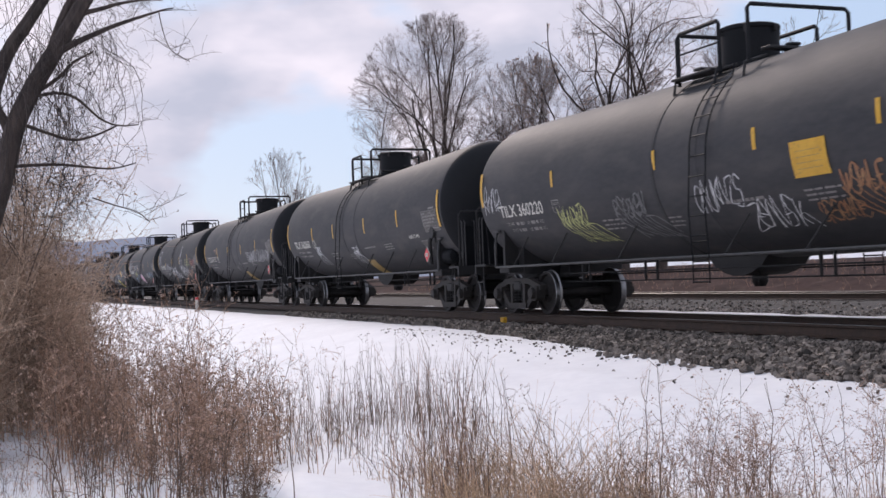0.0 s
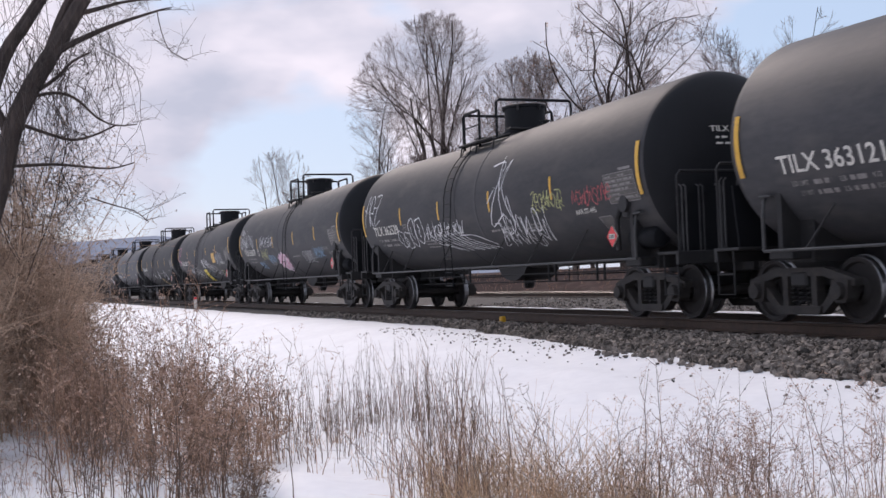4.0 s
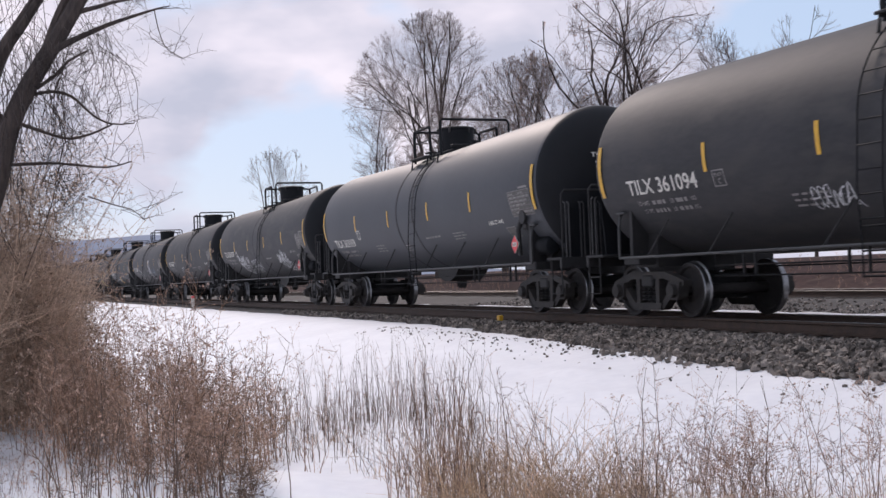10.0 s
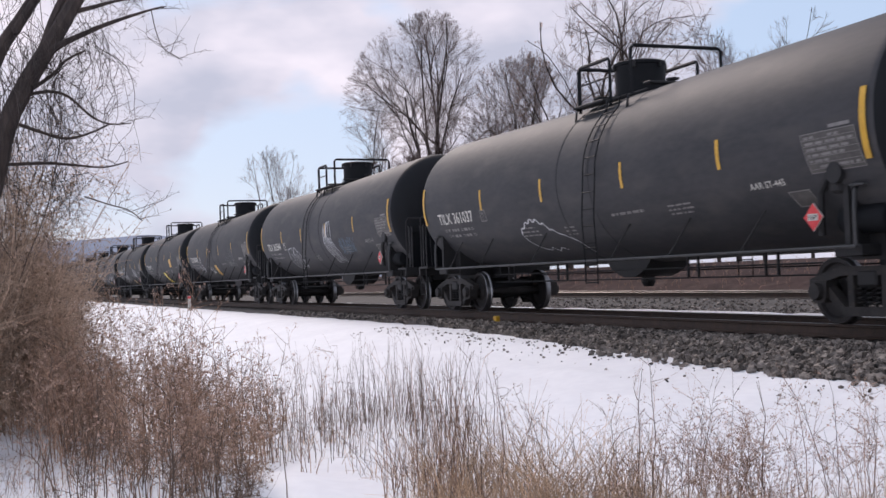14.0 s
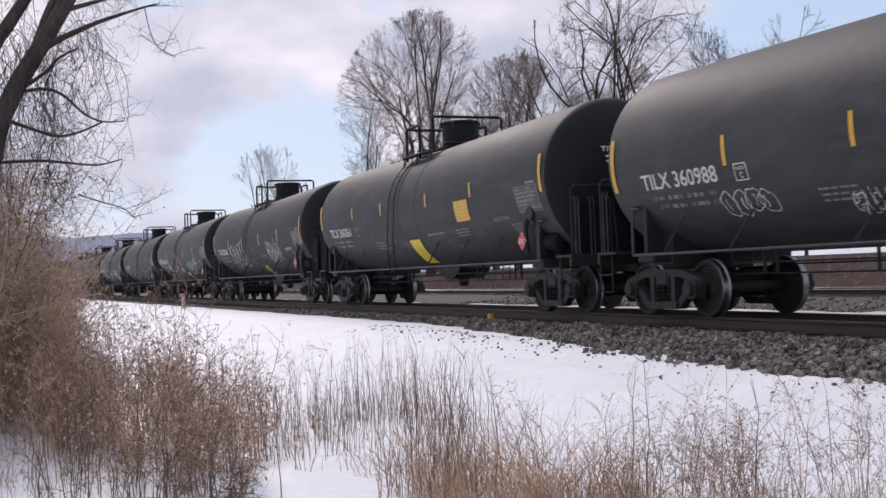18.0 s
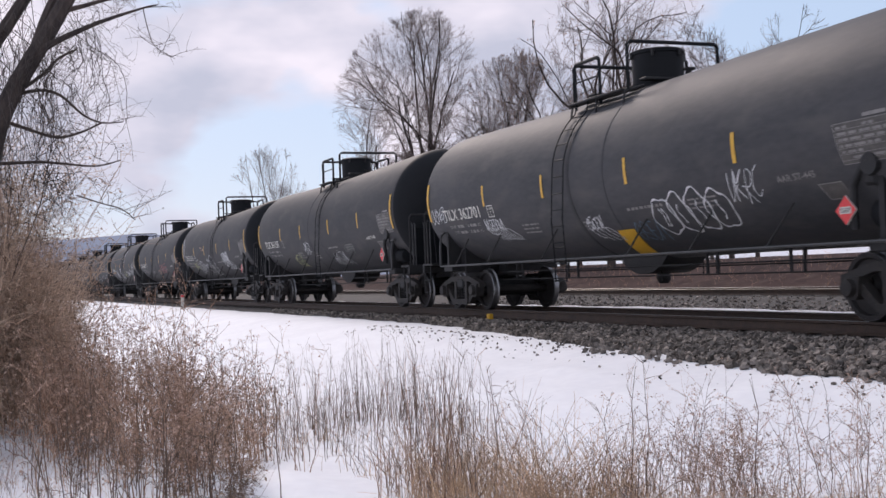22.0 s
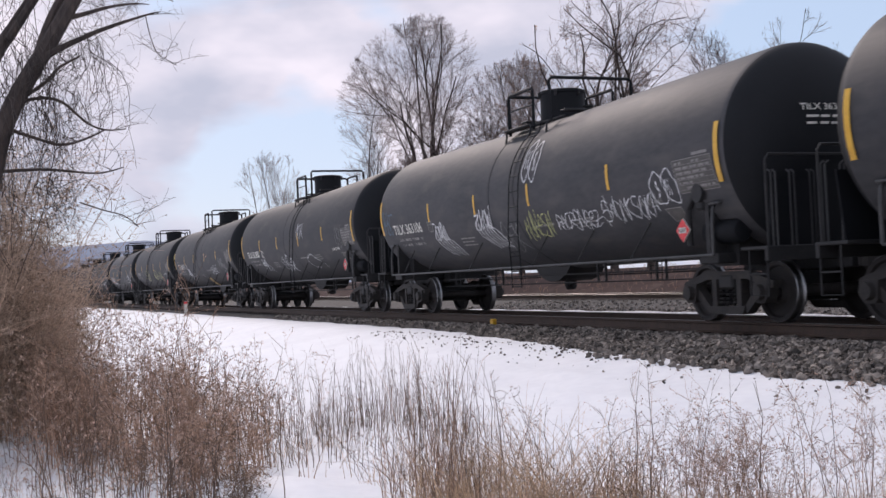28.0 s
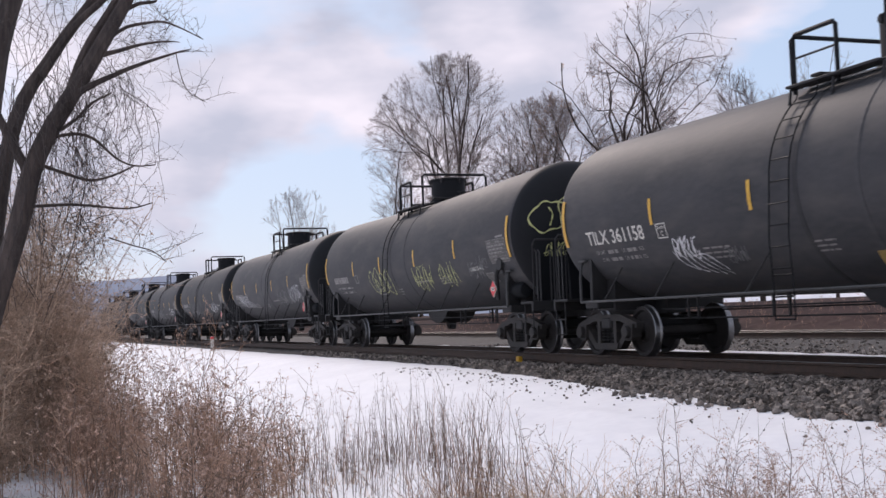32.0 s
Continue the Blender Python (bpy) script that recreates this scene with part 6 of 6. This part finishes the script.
def trees():
    tree((-85.6, 33), 21.2, 14.4, 6.4, 11, 3, "tall spreading leafless tree behind the train", 0.36, 5, 0.12, 31, tilt=(4, 64), dense=6, thin=0.0075)
    tree((-101.5, 34), 18.4, 8.8, 7.0, 8, 102, "smaller leafless tree leaning out of the thicket", 0.20, 4, 0.11, 34, tilt=(8, 66), dense=6)
    tree((-103.5, 36), 14.6, 5.4, 4.0, 5, 103, "dense bushy young tree", 0.13, 4, 0.10, 28, leaf=4, dense=5)
    tree((-79.8, 36), 17.2, 9.0, 6.0, 4, 104, "leafless tree with crooked branches", 0.17, 4, 0.13, 36, tilt=(10, 50), dense=5)
    tree((-73.5, 35), 16.2, 8.6, 6.4, 8, 105, "fan-shaped leafless tree with a few clinging brown leaves", 0.19, 4, 0.10, 28, leaf=9, tilt=(4, 54), dense=6)
    tree((-68.6, 36), 15.8, 8.0, 5.4, 6, 106, "leafless tree with a few clinging brown leaves", 0.17, 4, 0.12, 32, leaf=9, tilt=(6, 52), dense=6)
    tree((-64.0, 37), 15.4, 8.0, 5.4, 6, 107, "dense fine-twigged leafless tree", 0.17, 4, 0.10, 30, leaf=14, tilt=(6, 52), dense=6)
    tree((-58.9, 34), 18.4, 8.4, 8.4, 4, 108, "tall dark leafless tree with long crooked limbs", 0.21, 4, 0.21, 40, leaf=9, tilt=(6, 34), dense=4)
    tree((-54.9, 34), 17.8, 9.0, 8.2, 4, 119, "tall dark leafless tree with long crooked limbs", 0.21, 4, 0.21, 40, leaf=12, tilt=(8, 40), dense=4)
    tree((-57.5, 40), 14.6, 7.0, 5.0, 4, 110, "thin pale leafless tree", 0.10, 4, 0.12, 30, dense=5)
    tree((-50.6, 38), 14.2, 7.0, 5.0, 5, 111, "thin pale leafless tree", 0.10, 4, 0.12, 30, dense=5)
    tree((-46.8, 38), 12.8, 5.4, 5.0, 4, 121, "thin sparse leafless tree", 0.08, 3, 0.14, 34, dense=5)
    tree((-178.0, 40), 20.5, 9.5, 6.0, 6, 112, "small distant leafless tree behind the train", 0.18, 4, 0.08, 28, thin=0.012)
    tree((-163.5, 39), 19.6, 9.0, 6.0, 6, 113, "small distant leafless tree behind the train", 0.18, 4, 0.08, 28, thin=0.012)
    tree((-150.0, 38), 17.2, 7.0, 6.0, 5, 114, "small distant leafless tree behind the train", 0.16, 4, 0.10, 28, thin=0.012)
    tree((-133.0, 38), 16.0, 7.0, 5.0, 5, 115, "small distant leafless tree behind the train", 0.18, 4, 0.10, 28, thin=0.012)
    for k, (x, y, h, w) in enumerate(((-97, 44, 15, 8), (-88, 46, 14, 8), (-81, 44, 13.5, 8), (-74, 46, 13.5, 8), (-120, 42, 13.5, 8), (-112, 44, 14.5, 8), (-64, 46, 13, 8), (-140, 46, 14, 8))):
        tree((x, y), h, w, 3.0, 5, 130 + k, "leafless tree in the far hedge", 0.16, 4, 0.10, 30, thin=0.010, dense=4)


trees()


def vine_tree():
    """The old leaning tree near the camera, hung with vines."""
    limbs = {
        "trunk": ([(-13.1, -0.55, -1.0), (-13.15, -0.20, 0.8), (-13.20, 0.15, 1.99), (-13.20, 0.30, 2.61), (-13.20, 0.51, 3.07), (-13.20, 0.79, 3.55), (-13.20, 1.04, 4.00), (-13.20, 1.26, 4.40), (-13.20, 1.39, 4.66), (-13.20, 1.58, 5.13)], 0.125, 0.062),
        "stem": ([(-13.55, -0.35, -1.0), (-13.6, -0.20, 1.0), (-13.60, -0.08, 2.03), (-13.60, 0.06, 2.91), (-13.60, 0.25, 3.48), (-13.60, 0.46, 3.82), (-13.60, 0.70, 4.20), (-13.60, 1.00, 4.62), (-13.60, 1.24, 5.03)], 0.105, 0.05),
        "stem_between": ([(-13.55, 0.42, 3.70), (-13.42, 0.61, 4.00), (-13.40, 0.81, 4.29), (-13.40, 1.09, 4.57), (-13.40, 1.32, 4.88)], 0.050, 0.035),
        "stem_inner": ([(-13.24, 0.66, 3.34), (-13.30, 0.80, 3.76), (-13.30, 0.94, 4.07), (-13.30, 1.14, 4.40), (-13.30, 1.34, 4.75)], 0.055, 0.04),
        "stem_behind": ([(-14.7, -0.55, -1.0), (-14.6, -0.25, 2.6), (-14.50, -0.09, 3.92), (-14.50, 0.01, 4.43), (-14.50, 0.12, 4.81), (-14.50, 0.25, 5.23)], 0.15, 0.12),
        "limb_long": ([(-13.18, 0.71, 3.40), (-13.1, 0.90, 3.51), (-13.1, 1.11, 3.62), (-13.1, 1.36, 3.74), (-13.1, 1.64, 3.85), (-13.1, 1.89, 3.94), (-13.1, 2.01, 3.97)], 0.045, 0.004),
        "limb_second": ([(-13.2, 1.06, 3.89), (-13.2, 1.25, 3.95), (-13.2, 1.46, 4.02), (-13.2, 1.72, 4.07), (-13.2, 1.90, 4.07)], 0.030, 0.004),
        "limb_top": ([(-13.25, 1.12, 4.08), (-13.3, 1.31, 4.23), (-13.3, 1.51, 4.29), (-13.3, 1.73, 4.32), (-13.3, 1.95, 4.25), (-13.3, 2.18, 4.14)], 0.024, 0.005),
        "limb_tip": ([(-13.3, 1.27, 4.40), (-13.4, 1.47, 4.54), (-13.4, 1.66, 4.58), (-13.4, 1.69, 4.70)], 0.028, 0.010),
        "limb_rising": ([(-13.29, 0.53, 3.01), (-13.18, 0.76, 3.16), (-13.07, 0.92, 3.32), (-12.95, 1.11, 3.41)], 0.025, 0.010),
        "limb_arching": ([(-13.29, 0.45, 2.95), (-13.08, 0.72, 2.98), (-12.97, 0.93, 2.91), (-12.85, 1.14, 2.69), (-12.73, 1.32, 2.59), (-12.71, 1.54, 2.60)], 0.022, 0.006),
        "limb_sagging": ([(-13.29, 0.35, 2.68), (-13.08, 0.65, 2.54), (-12.97, 0.89, 2.46), (-12.85, 1.11, 2.50), (-12.73, 1.32, 2.59)], 0.022, 0.009),
        "limb_level": ([(-13.20, 0.25, 2.20), (-13.08, 0.67, 2.21), (-12.97, 0.94, 2.18), (-12.84, 1.26, 2.14), (-12.71, 1.50, 2.19)], 0.020, 0.006),
        "limb_low": ([(-12.96, 1.06, 1.84), (-12.83, 1.30, 1.74), (-12.71, 1.49, 1.67), (-12.70, 1.63, 1.55)], 0.008, 0.004),
        "limb_hanging": ([(-13.1, 1.84, 3.92), (-13.1, 1.88, 3.70), (-13.08, 1.95, 3.50), (-13.06, 2.06, 3.42), (-13.05, 2.16, 3.36)], 0.006, 0.003),
        "limb_back": ([(-13.3, 0.30, 2.5), (-13.2, -0.05, 3.2), (-13.2, -0.3, 3.9), (-13.2, -0.5, 4.8)], 0.06, 0.02),
    }
    rs = np.random.RandomState(77)
    tr = thing("vine_hung_tree", "old leaning leafless tree hung with thin vines", "tree", at=pose(0, -0.07, 0))
    tips = []
    def eased(pts):
        out = []
        for i in range(len(pts) - 1):
            a, b, c, d = (Vector(pts[max(0, min(len(pts) - 1, j))]) for j in (i - 1, i, i + 1, i + 2))
            for u in (0, 1 / 3, 2 / 3):
                out.append(tuple(0.5 * (2 * b + (c - a) * u + (2 * a - 5 * b + 4 * c - d) * u * u + (3 * b - a - 3 * c + d) * u ** 3)))
        return out + [tuple(pts[-1])]
    for name, (pts, r0, r1) in limbs.items():
        pts = eased(pts)
        n = len(pts)
        g = Geo().tube(pts, [r0 + (r1 - r0) * i / (n - 1) for i in range(n)], 8)
        part("trunk" if name.startswith(("trunk", "stem")) else "limb", g, M_BARK, tr, smooth=True)
        if not name.startswith(("trunk", "stem_behind", "limb_back")) and name != "stem":
            P = np.array([[np.array(pts[0]) * (1 - u) + np.array(pts[-1]) * u for u in np.linspace(0, 1, 5)]])
            for q in range(5):
                f = q / 4 * (n - 1)
                a = min(int(f), n - 2)
                P[0, q] = np.array(pts[a]) + (np.array(pts[a + 1]) - np.array(pts[a])) * (f - a)
            tips.append(P[0])
    P = np.array(tips)
    t1 = twigs_on(P, 9, 0.34, 0.3, rs=rs, lo=0.3, up=0.25)
    part("twig_tangle", stalk_mesh("twig_tangle", t1, taper(np.full(len(t1), 0.0040), 4, 0.35), M_BARK), None, tr)["kind"] = "stuff"
    t2 = twigs_on(t1, 4, 0.20, 0.4, rs=rs, lo=0.2, up=0.1)
    part("fine_twig_tangle", stalk_mesh("fine_twig_tangle", t2, taper(np.full(len(t2), 0.0022), 4, 0.5), M_BARK), None, tr)["kind"] = "stuff"
    # vines hanging in curtains from the limbs
    def curtain(n, seed2, y0, y1, z0, z1, x0, drop, thick):
        r2 = np.random.RandomState(seed2)
        k = 9
        y, x = r2.uniform(y0, y1, n), x0 + r2.normal(0, 0.18, n)
        z = z0 + (z1 - z0) * (y - y0) / (y1 - y0) + r2.normal(0, 0.12, n)
        u = np.linspace(0, 1, k)[None, :]
        ln = drop * r2.uniform(0.35, 1.1, n)[:, None]
        sway = np.cumsum(r2.normal(0, 0.055, (n, k)), 1)
        swax = np.cumsum(r2.normal(0, 0.055, (n, k)), 1)
        loop = r2.normal(0, 0.16, n)[:, None] * np.sin(u * 3.0)
        return np.stack([x[:, None] + swax, y[:, None] + sway + loop, z[:, None] - ln * u], 2), np.full((n, k), thick) * np.linspace(1, 0.5, k)
    for a in ((30, 5, 0.45, 1.20, 3.35, 3.62, -13.1, 1.5, 0.0032), (26, 6, 0.2, 1.1, 2.75, 3.0, -13.1, 1.3, 0.0032), (26, 7, 0.1, 0.7, 3.4, 4.0, -13.3, 1.7, 0.0042), (24, 8, 0.8, 1.40, 3.5, 3.72, -12.95, 0.9, 0.0026), (20, 9, -0.1, 0.5, 2.8, 3.4, -13.2, 2.2, 0.0055), (30, 10, 0.2, 1.2, 2.0, 2.3, -13.0, 0.9, 0.0034), (20, 11, 0.3, 1.3, 3.4, 3.7, -13.05, 1.9, 0.0044), (14, 12, 0.75, 1.3, 3.4, 3.6, -12.95, 1.4, 0.004), (26, 13, 0.0, 0.9, 4.3, 5.0, -13.5, 1.6, 0.0036), (20, 14, 1.1, 1.9, 4.3, 4.5, -13.2, 0.9, 0.0026)):
        p, r = curtain(*a)
        part("vine_curtain", stalk_mesh("vine_curtain", p, r, M_VINE, 4), None, tr)["kind"] = "stuff"
        t = twigs_on(p, 6, 0.20, 0.6, rs=rs, lo=0.1, up=-0.05)
        part("vine_tangle", stalk_mesh("vine_tangle", t, taper(np.full(len(t), 0.0019), 4, 0.5), M_VINE), None, tr)["kind"] = "stuff"


vine_tree()


def hill():
    def z(x, y):
        h = 88 * math.exp(-((y - 190) / 260) ** 2) + 30 * math.exp(-((y - 560) / 330) ** 2) + 8 * fbm(x, y, 0.008, 2)
        return 1 + h * min(1, max(0, (-1650 - x) / 450))
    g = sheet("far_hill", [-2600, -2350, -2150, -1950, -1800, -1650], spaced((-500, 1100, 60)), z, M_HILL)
    tagged(g, "wooded ridge on the horizon, haze in its blue colour", "hill", kind="structure")


hill()

motions()
